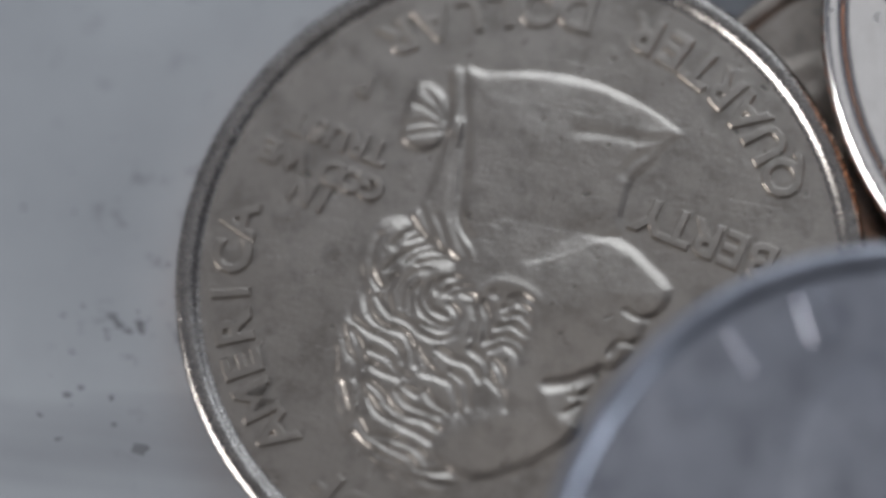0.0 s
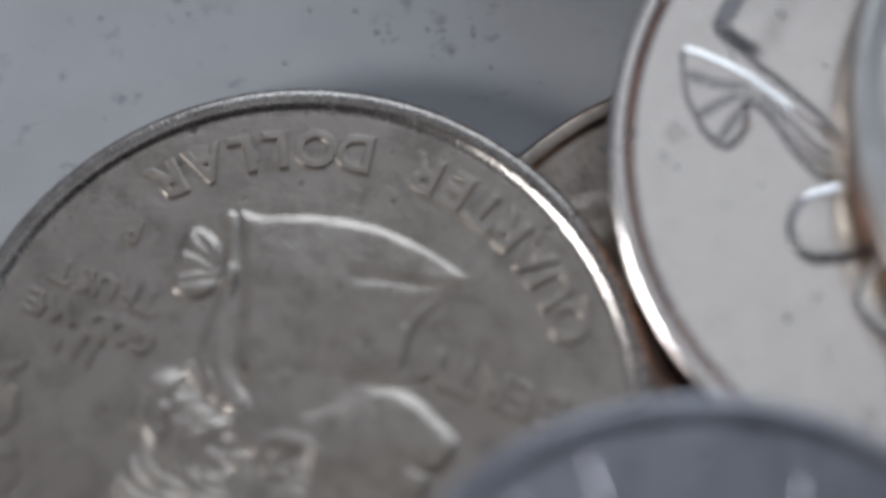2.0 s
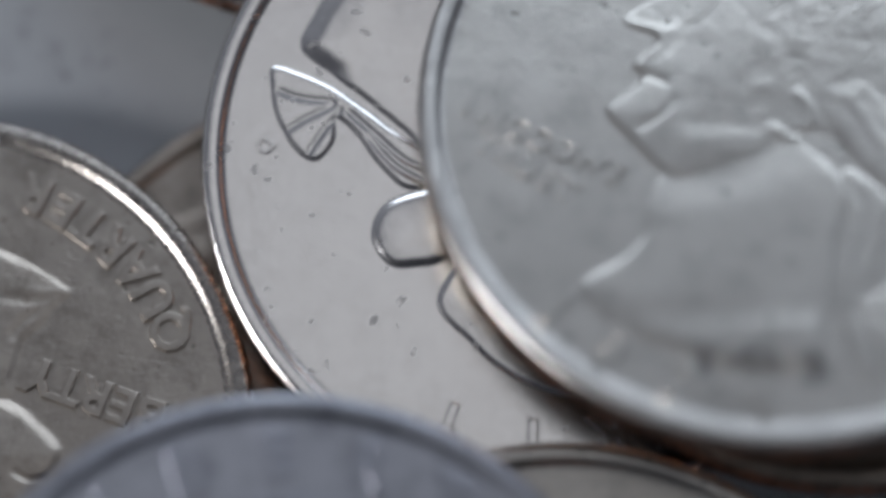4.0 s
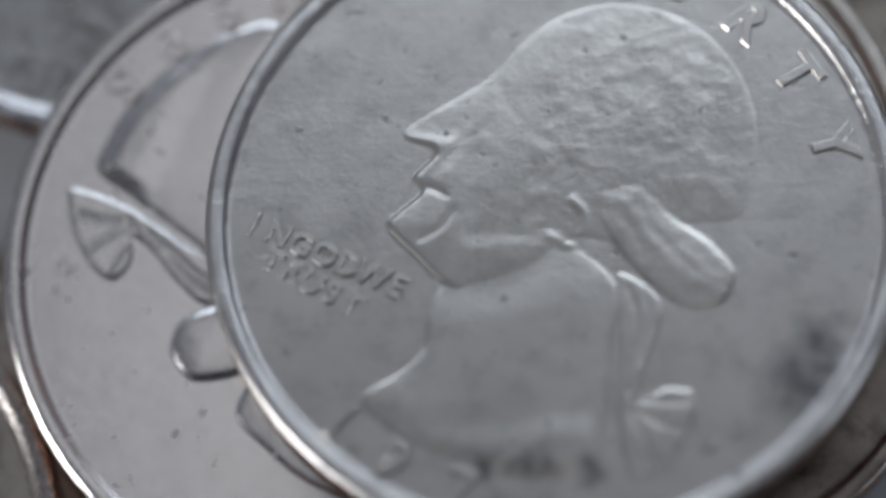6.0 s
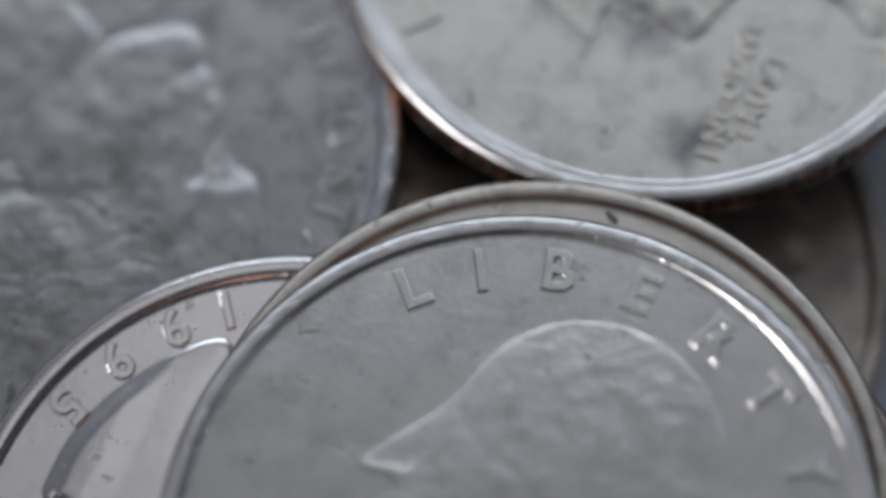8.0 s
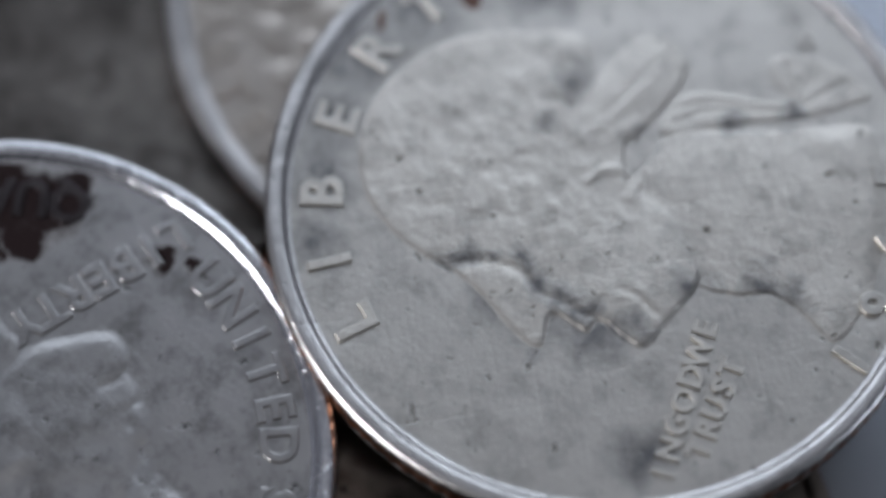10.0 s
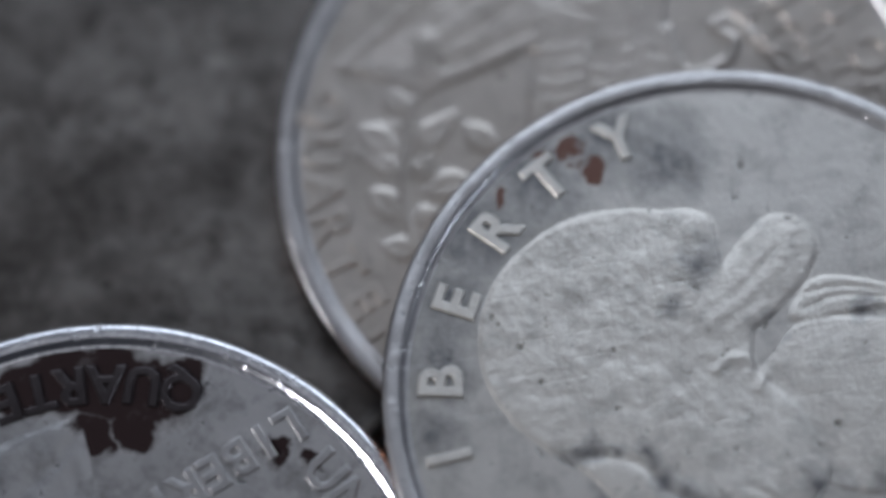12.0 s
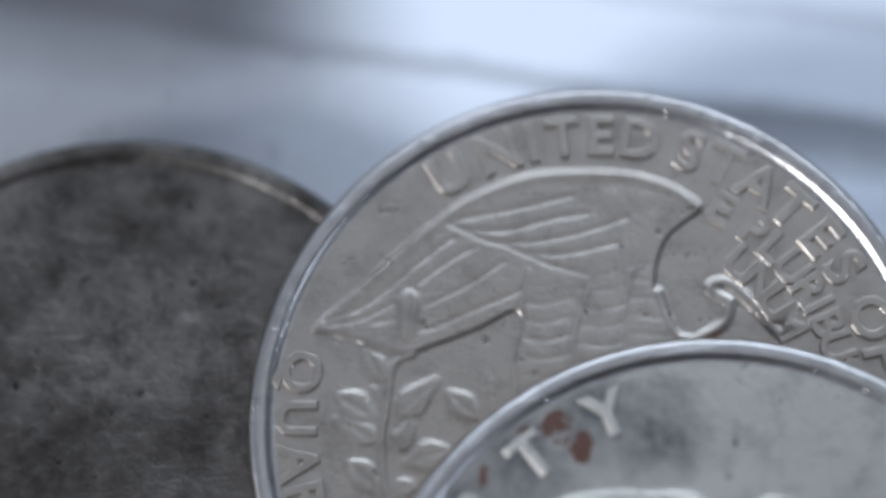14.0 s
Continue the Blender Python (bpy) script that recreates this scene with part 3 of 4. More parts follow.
def bust_new(X, Y, deep=0.055):
    """The newer profile bust with deeply cut wavy hair, side curl, tied tail and bow."""
    head = curve([(-3.45, -1.95), (-4.72, -1.24), (-5.58, -0.55), (-5.5, 0.27), (-5.04, 0.95), (-4.95, 1.5), (-4.69, 2.1), (-4.41, 2.58), (-3.7, 3.5), (-3.55, 4.4), (-3.6, 5.1), (-2.9, 6.1), (-1.8, 7.0), (0.0, 7.7), (2.0, 6.5), (2.5, 2), (1.5, -2), (-0.5, -2.4)])
    neck = curve([(3.7, -6.95), (2.69, -7.14), (1.31, -7.43), (0.09, -7.53), (-1.16, -7.5), (-2.45, -7.23), (-3.76, -6.86), (-4.68, -6.4), (-5.04, -6.16), (-4.36, -5.58), (-3.67, -4.58), (-3.38, -4.0), (-3.28, -2.8), (-3.1, -1.8), (0, 0), (2.2, -1), (2.7, -3.0), (3.0, -4.5)])
    hair = curve([(-0.3, 7.7), (0.97, 8.5), (2.18, 8.5), (3.33, 7.98), (4.26, 7.38), (4.98, 6.52), (5.48, 5.4), (5.76, 4.22), (5.79, 3.19), (5.53, 2.39), (5.25, 1.63), (5.61, 1.25), (5.7, 0.42), (5.44, -0.38), (5.07, -0.95), (4.3, -1.2), (3.35, -0.72), (2.32, 0.0), (1.1, 0.75), (0.4, 0.43), (-0.73, 0.49), (-1.25, 1.22), (-1.15, 2.74), (-1.0, 4.0), (-1.15, 5.3), (0.3, 6.3), (0.6, 7.2)])
    tail = curve([(4.25, -6.8), (3.95, -5.6), (3.8, -4.5), (3.84, -3.4), (3.96, -1.9), (4.2, -1.1), (3.0, -0.2), (1.15, 0.4), (1.4, -0.5), (1.94, -0.9), (2.43, -1.56), (2.7, -3.0), (2.91, -4.25), (3.55, -6.9)])
    bow = curve([(4.0, -5.9), (4.98, -6.25), (5.4, -5.49), (5.4, -4.4), (5.1, -3.65), (4.3, -3.55), (3.74, -3.86), (3.6, -4.54)])
    sh, sn, sk, st, sb = (inside_by(X, Y, p) for p in (head, neck, hair, tail, bow))
    h = raised(sn, 0.08, 0.4, 0.10, 2.2)
    h -= 0.05 * ease((-5.6 - Y) / 1.0) * ease((X + 2.5) / -1.2) * (sn > 0)
    h -= 0.04 * carved(X, Y, [[(-4.7, -6.1), (-3.7, -5.7), (-2.4, -5.6), (-0.9, -5.5)], [(-4.3, -5.9), (-3.3, -5.0), (-2.9, -4.3)]], 0.22) * (sn > 0.05)
    h = np.maximum(h, raised(sh, 0.08, 0.5, 0.19, 2.0))
    # under the brow, the brow itself, eyelids, nostril, mouth, cheek
    h -= 0.10 * carved(X, Y, [[(-2.15, 3.75), (-2.9, 3.45), (-3.7, 2.9)]], 0.24) * (sh > 0)
    h += 0.05 * carved(X, Y, [[(-2.1, 4.15), (-2.5, 4.8), (-3.2, 5.2)]], 0.28) * (sh > 0.1)
    h -= 0.05 * carved(X, Y, [[(-2.9, 4.0), (-3.3, 3.85), (-3.6, 3.6)], [(-2.9, 4.6), (-3.3, 4.2)]], 0.1) * (sh > 0.05)
    h -= 0.06 * carved(X, Y, [[(-5.3, 0.62), (-4.6, 0.75), (-4.1, 0.6)], [(-4.6, 1.7), (-4.1, 1.8), (-3.9, 2.2)]], 0.12) * (sh > 0)
    h += 0.04 * np.exp(-((X + 2.0) ** 2 + (Y - 0.6) ** 2) / 2.2) * (sh > 0)
    h -= 0.025 * carved(X, Y, [[(-0.6, -0.6), (-1.6, -1.6), (-2.9, -2.1)]], 0.4) * (sn > 0.2)
    locks = carved(X, Y, LOCKS_CROWN + LOCKS_CURL + LOCKS_NAPE + LOCKS_WAVE + LOCKS_BROW + LOCKS_TEMPLE, 0.135)
    r = np.hypot(X - 2.0, Y - 1.7)
    mass = raised(sk, 0.07, 0.8, 0.09, 1.4) + 0.04 * np.exp(-((r - 1.2) / 0.6) ** 2) * ease(sk / 0.8)
    h = np.maximum(mass, h * (1 - 0.3 * ease(sk / 1.2)))
    fine = np.cos(16 * (X * 0.62 + Y * 0.78) + 6 * value_noise(X * 0.9, Y * 0.9, 21))
    h += (0.3 * deep * (1 - locks) - deep * locks + 0.004 * fine + 0.02 * value_noise(X * 1.6, Y * 1.6, 22)) * ease((sk + 0.05) / 0.5)
    strands = carved(X, Y, LOCKS_TAIL, 0.11)
    h = np.maximum(h, (0.11 * ease(st / 0.3) + np.maximum(h - 0.08, 0) * (st > 0) - 0.045 * strands * (st > 0)) * ease((1.0 - sk) / 0.8))
    h = np.where(sb > 0, np.maximum(h, raised(sb, 0.11, 0.35, 0.04, 0.6) - 0.04 * carved(X, Y, BOW_FOLDS, 0.12)), h)
    h += 0.06 * np.exp(-(((X - 3.24) / 0.3) ** 4 + ((Y + 4.73) / 0.38) ** 4)) * (st > -0.3)
    h += 0.035 * carved(X, Y, [[(1.0, 1.05), (0.5, 0.55), (-0.4, 0.58), (-1.0, 0.95)]], 0.2) * ease((sk + 0.6) / 0.4)
    h -= 0.07 * np.exp(-((X - 0.57) ** 2 / 0.07 + (Y - 1.0) ** 2 / 0.03))
    sd = np.maximum.reduce([sh, sn, sk, st, sb])
    h += 0.008 * value_noise(X * 2.1, Y * 2.1, 11) + 0.003 * value_noise(X * 6, Y * 6, 12)
    return np.where(sd > 0, np.maximum(h, 0) * ease(sd / 0.12), 0), sd


def bust_new_worn(X, Y):
    h, sd = bust_new(X, Y, 0.025)
    return h + (0.06 * value_noise(X * 0.8, Y * 0.8, 51) + 0.04 * value_noise(X * 1.9, Y * 1.9, 52)) * ease(sd / 0.8), sd


def almond(X, Y, base, tip, width):
    """A leaf from its base to its tip, with a midrib."""
    (ax, ay), (bx, by) = base, tip
    n = math.hypot(bx - ax, by - ay)
    s = ((X - ax) * (bx - ax) + (Y - ay) * (by - ay)) / n / n
    d = ((X - ax) * (by - ay) - (Y - ay) * (bx - ax)) / n
    w = width * np.sin(math.pi * np.clip(s, 0, 1)) ** 0.7 * (1 + 0.2 * np.sin(7 * s + 3 * ax + 5 * ay))
    sd = np.where((s > 0) & (s < 1), w - np.abs(d), -1.0)
    return raised(sd, 0.07, 0.35) - 0.025 * np.exp(-(d / 0.1) ** 2) * (sd > 0.08), sd


WING_CUTS = [[(-9.3, 4.1), (-8.2, 4.39), (-7.37, 4.86), (-6.33, 5.64), (-5.28, 6.41), (-4.6, 6.85)], [(-9.2, 3.93), (-8.0, 4.07), (-6.78, 4.62), (-5.73, 5.39), (-4.68, 6.06), (-4.0, 6.4)], [(-7.6, 3.9), (-6.6, 4.05), (-5.78, 4.39), (-4.54, 4.9), (-3.5, 5.46), (-2.87, 5.85)],
             [(-5.9, 3.5), (-5.2, 3.69), (-3.77, 4.23), (-2.33, 4.76)], [(-4.76, 7.43), (-3.76, 6.83), (-2.56, 6.33), (-1.18, 5.61), (0.0, 5.22)], [(-4.2, 7.1), (-2.73, 6.98), (-1.08, 7.31), (0.16, 7.44)], [(-3.4, 6.6), (-1.9, 6.5), (0.0, 6.75), (1.6, 7.2)], [(-4.5, 7.5), (-2.4, 7.75), (-0.3, 8.15)], [(-2.2, 6.1), (-0.6, 6.0), (1.2, 6.3)]]


def eagle(X, Y):
    """A spread eagle with cut feathers, and a branch of leaves below its wing."""
    wing = curve([(-9.95, 3.8), (-8.38, 5.13), (-7.11, 6.21), (-5.64, 7.39), (-3.95, 8.46), (-1.87, 9.14), (0.17, 9.2), (2.19, 8.9), (3.57, 8.26), (4.35, 7.55), (4.1, 7.1), (3.13, 6.42), (2.66, 5.51), (2.5, 4.5), (2.66, 3.7), (3.1, 2.75), (3.4, 0), (3.0, -4), (-0.5, -5), (-2.6, -4), (-2.8, 0.6), (-2.75, 2.3), (-2.45, 3.9), (-3.81, 3.4), (-5.24, 2.93), (-6.67, 2.6), (-8.15, 3.14), (-9.05, 3.46)])
    throat = curve([(2.5, 4.4), (2.66, 3.7), (3.0, 2.85), (3.5, 2.62), (4.1, 2.8), (4.75, 3.2), (5.0, 3.9)], False)
    beak = curve([(5.0, 3.9), (4.55, 4.2), (4.3, 4.45), (4.84, 4.66), (5.41, 4.2), (6.0, 3.5), (6.6, 2.7)], False)
    sw = inside_by(X, Y, wing)
    dt, db = line_distance(X, Y, throat, False), line_distance(X, Y, beak, False)
    h = raised(sw, 0.09, 0.22, 0.04, 1.5)
    ridge = np.maximum(0.11 * np.exp(-(dt / 0.17) ** 4), 0.10 * np.exp(-(db / 0.2) ** 4))
    h = np.maximum(h, ridge)
    # raised border along the wing's upper edge
    lip = line_distance(X, Y, curve([(-9.8, 3.9), (-8.38, 5.08), (-7.11, 6.16), (-5.64, 7.32), (-3.95, 8.4), (-1.87, 9.05), (0.17, 9.1), (2.19, 8.8), (3.57, 8.2), (4.25, 7.5)], False), False)
    h += 0.04 * np.exp(-((lip - 0.22) / 0.17) ** 2) * ease((X + 9.9) / 2.0) * (sw > 0)
    h -= 0.032 * carved(X, Y, WING_CUTS, 0.085) * (sw > 0.05)
    h += 0.012 * np.cos(2.2 * (sw * 2.0 + 0.4 * X)) * (sw > 0.3) * ease((X - 0.0) / 1.5) * ease((Y - 4.6) / 0.5)
    # rows of short feathers on the breast, in three columns
    body = ease((X + 2.9) / 0.2) * ease((5.2 + 0.2 * X - Y) / 0.3) * (sw > 0.12)
    for x0, x1, shift in ((-2.6, -0.75, 0.0), (-0.7, 1.1, 0.3), (1.1, 2.9, 0.1)):
        within = ease((X - x0 - 0.07 * Y) / 0.15) * ease((x1 + 0.07 * Y - X) / 0.15)
        row = (Y + shift + 0.08 * np.sin(3 * X)) / 0.66
        scallop = row - np.floor(row)
        h -= 0.018 * np.exp(-((scallop - 0.5) / 0.13) ** 2) * within * body * (0.5 + value_noise(X * 2.0, Y * 1.6, 62) + 0.5)
    h += 0.035 * carved(X, Y, [[(-2.0, 5.45), (-2.45, 3.8), (-2.68, 2.3), (-2.75, 0.5)], [(0.1, 4.7), (-0.57, 3.05), (-0.83, 1.4)], [(1.6, 5.2), (1.2, 3.6), (1.0, 2.0)]], 0.1) * (sw > 0)
    sd = np.maximum.reduce([sw, 0.3 - dt, 0.3 - db])
    stem = line_distance(X, Y, curve([(-6.2, 2.7), (-6.95, 2.3), (-7.25, 0.75), (-7.46, -0.27), (-7.4, -2.3), (-7.0, -3.75)], False), False)
    h = np.maximum(h, 0.065 * ease((0.24 - stem) / 0.24))
    sd = np.maximum(sd, 0.2 - stem)
    leaves = [((-6.5, 3.0), (-6.22, 5.2), 0.5), ((-7.2, 1.6), (-8.15, 3.35), 0.42), ((-7.5, 0.3), (-9.2, 1.55), 0.52), ((-7.55, -0.4), (-9.25, 0.62), 0.5), ((-7.0, 0.4), (-5.25, 1.9), 0.55), ((-5.35, 1.5), (-3.85, 0.05), 0.45), ((-6.95, -0.85), (-6.3, 0.5), 0.45),
              ((-7.0, -1.3), (-4.85, -0.7), 0.5), ((-7.4, -2.4), (-8.85, -0.85), 0.5), ((-7.0, -3.5), (-8.65, -3.0), 0.45), ((-7.2, 0.9), (-7.9, 1.7), 0.25), ((-7.4, -2.2), (-6.1, -1.9), 0.35)]
    for base, tip, width in leaves:
        g, s = almond(X, Y, base, tip, 1.2 * width)
        h = np.where(s > 0, np.maximum(h, g + 0.10 * ease(sw / 0.2)), h)
        sd = np.maximum(sd, s)
    h += 0.007 * value_noise(X * 2.4, Y * 2.4, 15) + 0.003 * value_noise(X * 7, Y * 7, 16)
    return np.where(sd > 0, np.maximum(h, 0) * ease(sd / 0.1), 0), sd


def worn_lumps(X, Y):
    """A design worn down to soft lumps."""
    sd = 9.3 - np.hypot(X, Y) + 2.2 * value_noise(X * 0.5, Y * 0.5, 31)
    h = 0.05 + 0.10 * value_noise(X * 0.9, Y * 0.9, 32) + 0.05 * value_noise(X * 2.2, Y * 2.2, 33)
    return np.where(sd > 0, np.maximum(h, 0) * ease(sd / 0.6), 0), sd


# ---- coin parts shared by all coins ----
RIM_PROFILE = [(11.1, 1.49), (11.30, 1.50), (11.39, 1.53), (11.46, 1.60), (11.54, 1.65), (11.64, 1.668), (11.88, 1.67), (11.98, 1.655), (12.05, 1.61), (12.1, 1.55), (12.12, 1.50)]
EDGE_PROFILE = [(12.12, 1.54), (12.14, 1.46), (12.14, 0.25), (12.12, 0.18)]
BACK_PROFILE = [(12.12, 0.19), (12.05, 0.08), (11.9, 0.0), (11.5, 0.0), (11.3, 0.18), (0.01, 0.18)]
GLYPHS = {}


def glyph(ch, size, material):
    """One raised character of the legend as a mesh, centred on its base line."""
    key = (ch, size, material.name)
    if key not in GLYPHS:
        cu = bpy.data.curves.new("letter", "FONT")
        cu.body, cu.size, cu.align_x = ch, size, "CENTER"
        cu.resolution_u, cu.extrude, cu.bevel_depth, cu.bevel_resolution = 3, 0.035 if size > 1.5 else 0.05, 0.03 * size, 2
        cu.offset = 0.012 * size
        tmp = new("letter", cu)
        me = bpy.data.meshes.new_from_object(tmp.evaluated_get(bpy.context.evaluated_depsgraph_get()))
        bpy.data.objects.remove(tmp)
        me.transform(Matrix.Diagonal((MM, MM, MM, 1)))
        me.materials.clear()
        me.materials.append(material)
        me.polygons.foreach_set("use_smooth", [False] * len(me.polygons))
        GLYPHS[key] = me
    return GLYPHS[key]


def at_mm(x, y, z, turn):
    return pose(x * MM, y * MM, z * MM, 0, 0, turn)


def arc_text(coin_ob, text, radius, first, last, size, material, low=False, lift=0.03):
    """Characters along the rim from one angle to another; low: heads towards the centre."""
    n = len(text)
    for k, ch in enumerate(text):
        if ch == " ":
            continue
        a = first + (last - first) * k / max(n - 1, 1)
        half = size * 0.35
        r = radius + half if low else radius - half
        turn = a + 90 if low else a - 90
        part("letter", glyph(ch, size, material), coin_ob, at_mm(r * math.cos(radians(a)), r * math.sin(radians(a)), FIELD + lift, turn))


def line_text(coin_ob, text, start, end, size, material, lift=0.03):
    """Characters on a straight line between two places."""
    n = len(text)
    turn = math.degrees(math.atan2(end[1] - start[1], end[0] - start[0]))
    up = (-math.sin(radians(turn)) * size * 0.35, math.cos(radians(turn)) * size * 0.35)
    for k, ch in enumerate(text):
        if ch != " ":
            s = k / max(n - 1, 1)
            part("letter", glyph(ch, size, material), coin_ob, at_mm(start[0] + (end[0] - start[0]) * s - up[0], start[1] + (end[1] - start[1]) * s - up[1], FIELD + lift, turn))


def field_mesh(material, seed):
    n, rings = 96, 20
    a = np.arange(n) * 2 * math.pi / n
    verts = []
    for k in range(rings + 1):
        r = 0.02 + 11.2 * k / rings
        x, y = r * np.cos(a), r * np.sin(a)
        z = FIELD + 0.012 * (r / 11.2) ** 4 - 0.012 + 0.010 * value_noise(x * 0.45 + 20, y * 0.45 + 20, seed)
        verts.append(np.stack([x, y, z], 1))
    faces = [(k * n + i, (k + 1) * n + i, (k + 1) * n + (i + 1) % n, k * n + (i + 1) % n) for k in range(rings) for i in range(n)]
    faces.append(tuple(range(n)))
    return mesh_of("field", np.concatenate(verts), faces, material)


def coin(place, turn, label, material, edge, seed, rim=None):
    """A struck coin: rim, milled edge, field and back under one empty at its base."""
    x, y, z, rx, ry = place
    ob = new("coin")
    ob.empty_display_size = 0.004
    ob.matrix_basis = pose(x * MM, y * MM, z * MM, rx, ry, 0) @ at_mm(0, 0, -1.7, turn)
    tagged(ob, label, "coin", "pile of coins")
    v, f = lathe(RIM_PROFILE, 180)
    ang = np.arctan2(v[:, 1], v[:, 0])
    v[:, 2] += 0.012 * value_noise(ang * 9 + 30, v[:, 0] * 0 + seed, seed) * (v[:, 2] > 1.63)
    part("rim", mesh_of("rim", v, f, rim or material), ob)
    v, f = lathe(EDGE_PROFILE, 476, ridged=(1, 2))
    part("milled_edge", mesh_of("milled_edge", v, f, edge, False), ob, None, "reeded edge with a copper core")
    part("field", field_mesh(material, seed), ob)
    v, f = lathe(BACK_PROFILE, 96)
    part("reverse_side", mesh_of("reverse_side", v, f, material), ob)
    return ob


def old_obverse(ob, material, date, tall=1.3, bust=None, lift=0.02, worn=3, long=1.0, dates=(225.2, 237.7, 251.2, 266.0), form=bust_old):
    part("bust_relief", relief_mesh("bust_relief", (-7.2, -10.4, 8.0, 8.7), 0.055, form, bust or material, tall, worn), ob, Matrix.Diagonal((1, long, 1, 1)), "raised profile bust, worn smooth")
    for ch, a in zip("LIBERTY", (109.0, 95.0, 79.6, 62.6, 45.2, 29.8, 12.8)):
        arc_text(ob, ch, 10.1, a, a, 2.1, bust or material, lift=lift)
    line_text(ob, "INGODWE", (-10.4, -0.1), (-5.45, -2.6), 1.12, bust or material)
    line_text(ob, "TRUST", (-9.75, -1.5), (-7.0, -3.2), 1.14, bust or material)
    for ch, a in zip(date, dates):
        arc_text(ob, ch, 10.45, a, a, 1.9, material, low=True, lift=0.06)
    part("mint_mark", glyph("D", 0.8, material), ob, at_mm(5.0, -8.8, FIELD + 0.03, -6))


def new_obverse(ob, material, form=bust_new, tall=1.3, lift=0.03, worn=1, stained=None, large=1.0):
    part("bust_relief", relief_mesh("bust_relief", (-6.2, -8.2, 6.3, 8.8), 0.055, form, material, tall, worn), ob, Matrix.Diagonal((large, large, 1, 1)), "raised profile bust with wavy hair")
    for text, first, last in (("UNITED", 178.5, 140.0), ("STATES", 128.6, 89.5), ("OF", 70.8, 63.1), ("AMERICA", 47.8, 1.6)):
        arc_text(ob, text, 10.15, first, last, 1.85, material, lift=lift)
    for k, (ch, a) in enumerate(zip("QUARTERDOLLAR", (212.5, 220.5, 228.0, 235.0, 241.8, 248.4, 255.6, 270.8, 278.8, 286.6, 293.4, 301.2, 309.2))):
        arc_text(ob, ch, 9.85, a, a, 1.85, stained if stained and k < 6 else material, low=True, lift=lift)
    line_text(ob, "LIBERTY", (-10.3, -1.75), (-4.2, -2.9), 1.75, material, lift)
    line_text(ob, "IN", (7.35, -1.05), (8.2, -1.25), 1.2, material, 0.04)
    line_text(ob, "GOD WE", (5.75, -1.85), (9.7, -2.5), 1.2, material, 0.04)
    line_text(ob, "TRUST", (5.9, -3.2), (9.0, -3.7), 1.2, material, 0.04)
    part("mint_mark", glyph("P", 1.1, material), ob, at_mm(6.95, -5.95, FIELD + 0.05, -6))


def eagle_reverse(ob, material):
    part("eagle_relief", relief_mesh("eagle_relief", (-10.4, -5.4, 6.8, 9.6), 0.06, eagle, material, 0.88, 1), ob, None, "raised eagle with a branch of leaves")
    for text, angles in (("UNITED", (116.6, 106.0, 99.0, 92.7, 85.4, 77.6)), ("STATES", (67.3, 60.2, 52.0, 44.2, 36.0, 28.4)), ("OF", (17.0, 9.0)), ("AMERICA", (-5, -14, -23, -31, -38, -46, -54))):
        for ch, a in zip(text, angles):
            arc_text(ob, ch, 10.35, a, a, 2.0, material)
    for ch, a in zip("QUARTER DOLLAR", (167.4, 176.6, 185.2, 192.3, 200.9, 209.6, 218, 226, 236, 245, 253, 261, 269, 277)):
        if ch != " ":
            arc_text(ob, ch, 10.4, a, a, 1.9, material, low=True)
    for text, radius, angles in (("EPLURIBUS", 8.85, (56.0, 46.9, 41.0, 34.6, 28.4, 24.0, 19.4, 13.5, 8.0)), ("UNUM", 7.62, (43.6, 36.6, 29.8, 23.5))):
        for ch, a in zip(text, angles):
            arc_text(ob, ch, radius, a, a, 1.6, material)


# ---- table ----
bm = bmesh.new()
bmesh.ops.create_cube(bm, size=1.0, matrix=Matrix.Diagonal((1.3, 1.1, 0.03, 1)))
bmesh.ops.bevel(bm, geom=bm.edges[:], offset=0.004, segments=3, affect="EDGES")
bmesh.ops.translate(bm, verts=bm.verts[:], vec=(0, 0, -0.015))
me = bpy.data.meshes.new("ground")
bm.to_mesh(me)
bm.free()
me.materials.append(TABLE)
ground = new("ground", me)
ground.location = (0.03, 0.02, 0)
tagged(ground, "pale grey glossy tabletop with faint veins and specks", "table", kind="structure")


def smudges(spots):
    """Ragged dark crumbs and smears lying on the table: (x, y, spread, count, size) in millimetres."""
    rng = np.random.RandomState(5)
    verts, faces = [], []
    for x, y, spread, count, size in spots:
        for _ in range(count):
            cx, cy = x + rng.normal() * spread, y + rng.normal() * spread * 0.6
            n, a0, long = 9, rng.rand() * 6.28, 0.5 + 1.5 * rng.rand()
            r = size * (0.25 + 0.6 * rng.rand())
            k0 = len(verts)
            verts.append((cx, cy, 0.03))
            for k in range(n):
                a = a0 + k * 6.283 / n
                rr = r * (0.55 + 0.7 * rng.rand())
                verts.append((cx + rr * long * math.cos(a), cy + rr * math.sin(a), 0.006))
            faces += [(k0, k0 + 1 + k, k0 + 1 + (k + 1) % n) for k in range(n)]
    ob = new("table_crumbs", mesh_of("table_crumbs", verts, faces, SPECK))
    return tagged(ob, "dark crumbs and smears scattered on the table", "crumbs", kind="stuff")


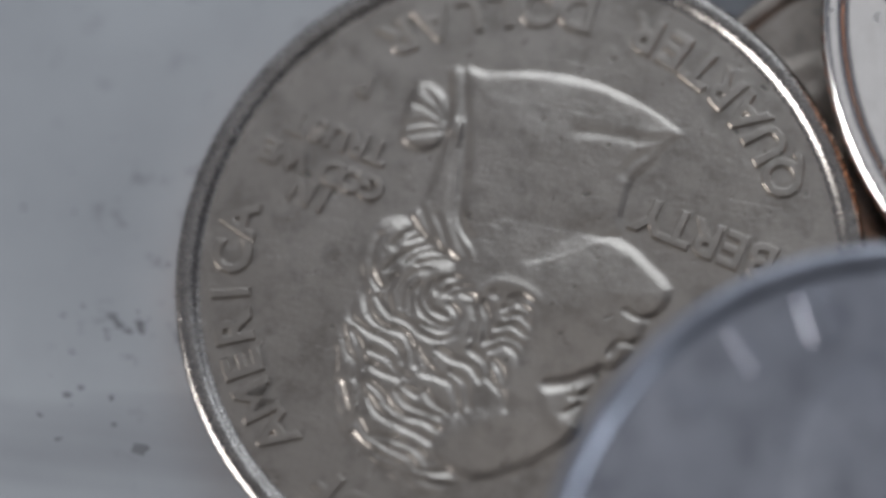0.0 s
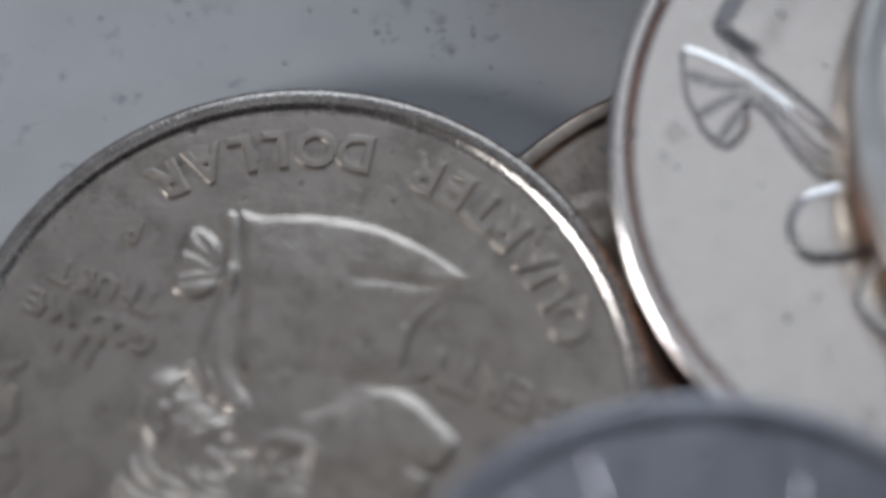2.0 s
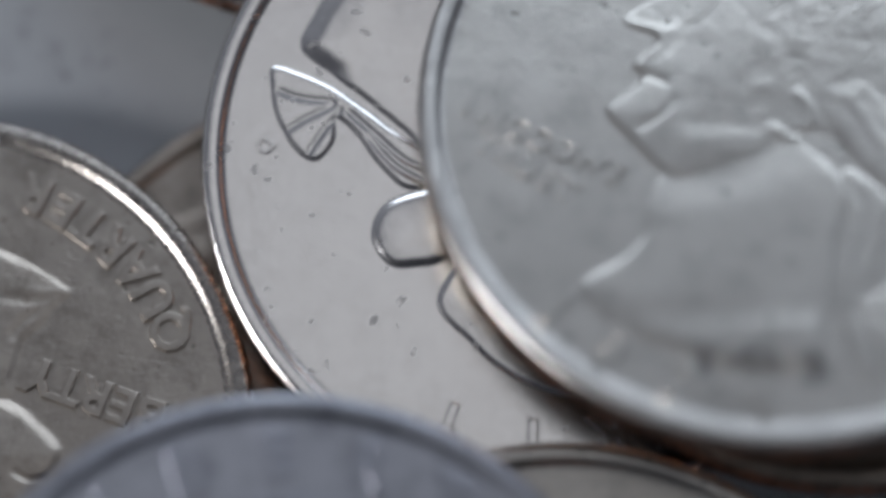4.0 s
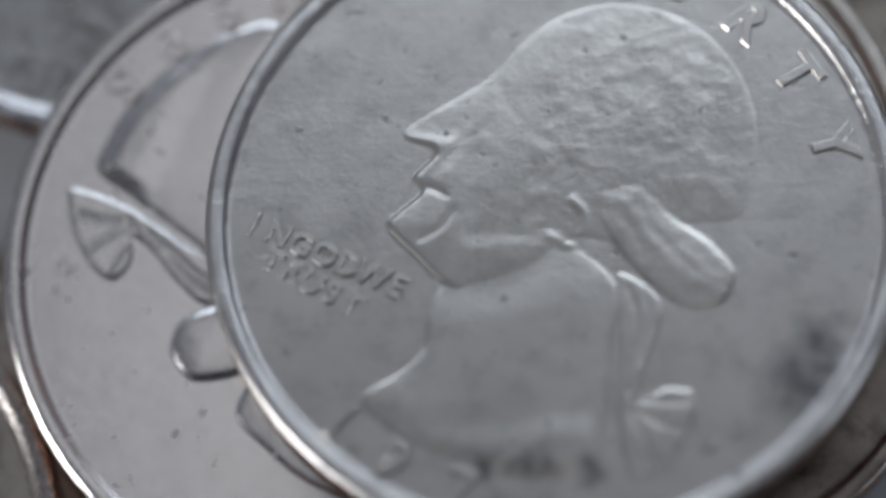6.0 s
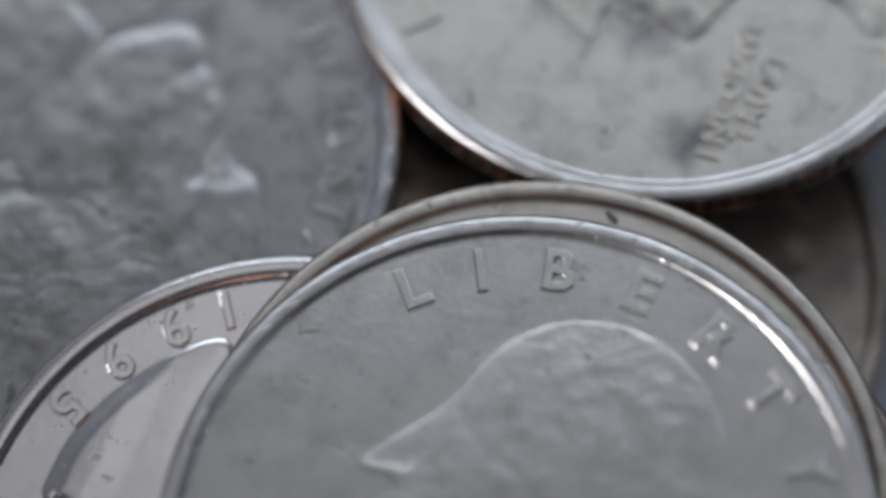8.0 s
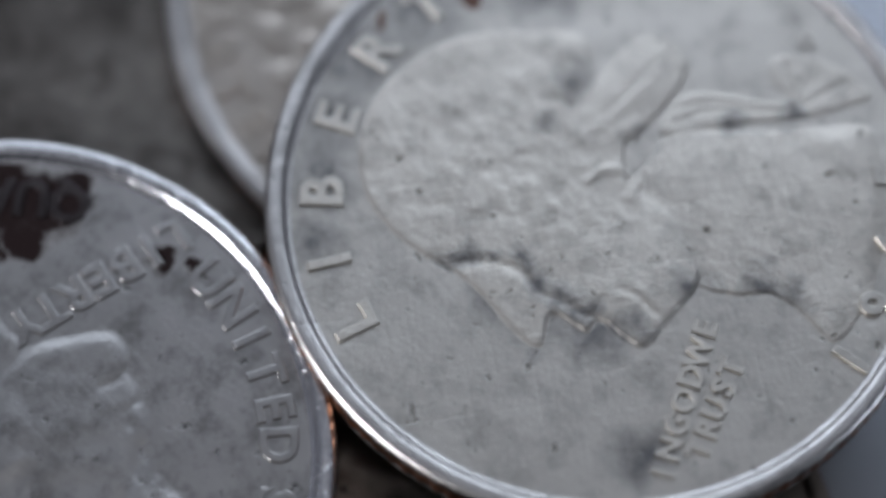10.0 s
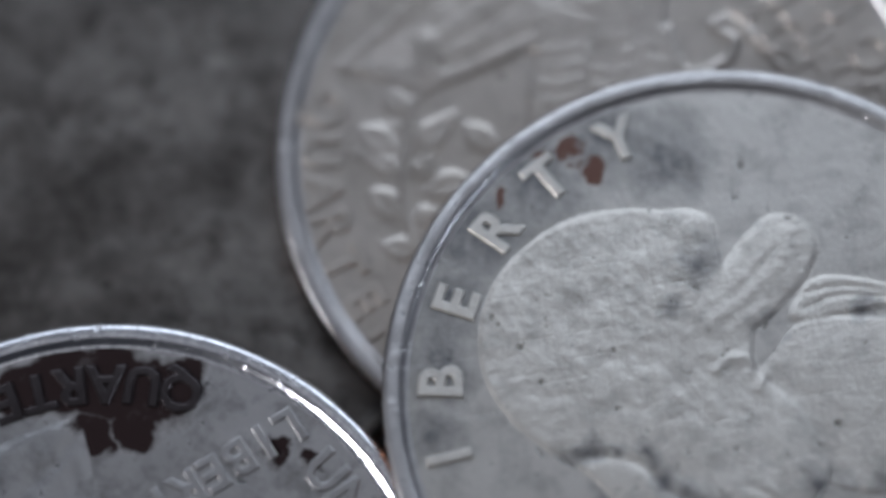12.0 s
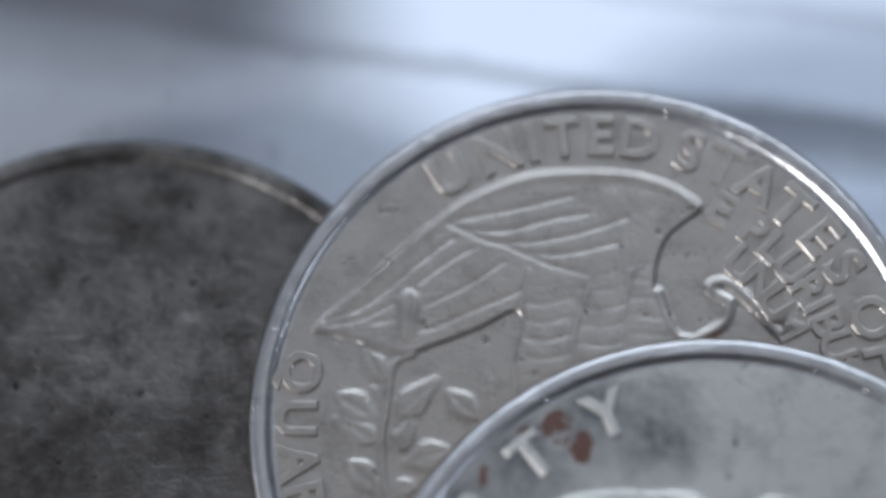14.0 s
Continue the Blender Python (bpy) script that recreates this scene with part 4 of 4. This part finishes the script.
smudges([(-8.8, -5.1, 0.6, 7, 0.22), (-8.6, -4.8, 1.6, 10, 0.12), (-9.8, -8.1, 1.2, 8, 0.14), (-7.4, -9.4, 0.1, 1, 0.26), (-11, -1, 2.2, 10, 0.12), (7.4, 12.6, 0.5, 6, 0.16), (9.0, 12.5, 0.6, 6, 0.14),
         (10.7, 12.6, 0.5, 6, 0.17), (8.5, 12.6, 2.2, 8, 0.1), (-1.0, 12.4, 1.2, 6, 0.12), (3.0, 14.2, 2.0, 8, 0.12), (22, 57.5, 2.5, 6, 0.15)])

# ---- coins ----
a_coin = coin((5.32, -2.41, 2.04, -1.32, -1.97), 171.5, "worn silver coin with wavy-haired bust, lying on the table", WARM, EDGE, 1, RIM_TONED)
new_obverse(a_coin, WARM, bust_new, 0.95)
c_coin = coin((27.41, 7.71, 4.46, 7.82, -0.67), -121.5, "shiny silver coin leaning under a stack of two coins", BRIGHT, EDGE, 2)
old_obverse(c_coin, BRIGHT, "1995", 1.25, None, 0.0, 1, dates=(223.7, 234.5, 247.2, 260.2), form=bust_old_plain)
d_coin = coin((34.98, 8.28, 8.65, -3.43, -3.27), 0, "bright silver coin dated 1974 on top of the stack", GREY, EDGE_DARK, 3, RIM_MATTE)
old_obverse(d_coin, GREY, "1974", 0.75, None, 0.0, 1)
q_coin = coin((35.95, 10.16, 6.97, -2.62, -0.61), 40, "silver coin lying directly under the 1974 coin", EAGLE, EDGE_DARK, 4)
g_coin = coin((41.30, 33.42, 6.04, -1.67, -1.75), 96, "pale worn silver coin with brown stains round its lettering", PALE, EDGE, 5, RIM_MATTE)
f_coin = coin((19.27, 25.07, 4.57, -0.24, -1.22), -139.5, "silver coin with dark red stains near its rim", STAINED, EDGE, 6, RIM_RUBBED)
new_obverse(f_coin, STAINED, bust_new_worn, 0.5, -0.01, 3, STAIN_DARK, 1.14)
h_coin = coin((37.78, 43.20, 4.10, 2.69, -4.69), 0, "silver coin showing an eagle and an olive branch", EAGLE, EDGE, 7, RIM_MATTE)
eagle_reverse(h_coin, EAGLE)
i_coin = coin((21.13, 42.62, 2.10, 1.73, -1.24), 0, "dark tarnished coin worn almost blank, on the table", DARK, EDGE_DARK, 8)
# height set to fit its blur in the camera's view
e_coin = coin((19.36, -14.12, 7.01, 3.09, 5.18), 32, "dull grey coin above its neighbours", DULL, EDGE, 9)
old_obverse(e_coin, DULL, "1985", 0.9, None, 0.01, 4)
# unseen coin, added so that the shaded gap under the stack draws dark
n_coin = coin((37.6, 8.0, 5.1, -2.7, -0.6), 0, "brown toned coin added to darken the gap under the stack", BROWN, EDGE_DARK, 13)
b_coin = coin((21.08, -0.28, 1.32, -2.46, -2.55), 20, "brown toned coin half hidden under other coins", BROWN, EDGE_DARK, 10)
k_coin = coin((37.46, 20.49, 1.75, -2.04, 0.72), 0, "brown toned coin lying under the stack", BROWN, EDGE_DARK, 11)
m_coin = coin((28.4, -14.7, 3.8, 3.0, 0.0), 0, "silver coin tucked under the dull grey coin", GREY, EDGE, 12)
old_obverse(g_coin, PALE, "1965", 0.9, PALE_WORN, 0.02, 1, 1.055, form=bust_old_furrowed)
part("dark_nick", mesh_of("dark_nick", [(-0.09, -0.3, 0), (0.1, -0.28, 0), (0.13, 0.0, 0), (0.07, 0.32, 0), (-0.08, 0.25, 0), (-0.12, 0.02, 0), (0, 0, 0.05)], [(0, 1, 6), (1, 2, 6), (2, 3, 6), (3, 4, 6), (4, 5, 6), (5, 0, 6)], SPECK), q_coin, at_mm(9.07, 6.22, 1.53, 0), "small dark nick")
for ob, material, tall in ((b_coin, BROWN, 1.3), (k_coin, BROWN, 1.3), (i_coin, DARK, 0.5)):
    part("worn_relief", relief_mesh("worn_relief", (-10.5, -10.5, 10.5, 10.5), 0.15, worn_lumps, material, tall), ob, None, "design worn to soft lumps")
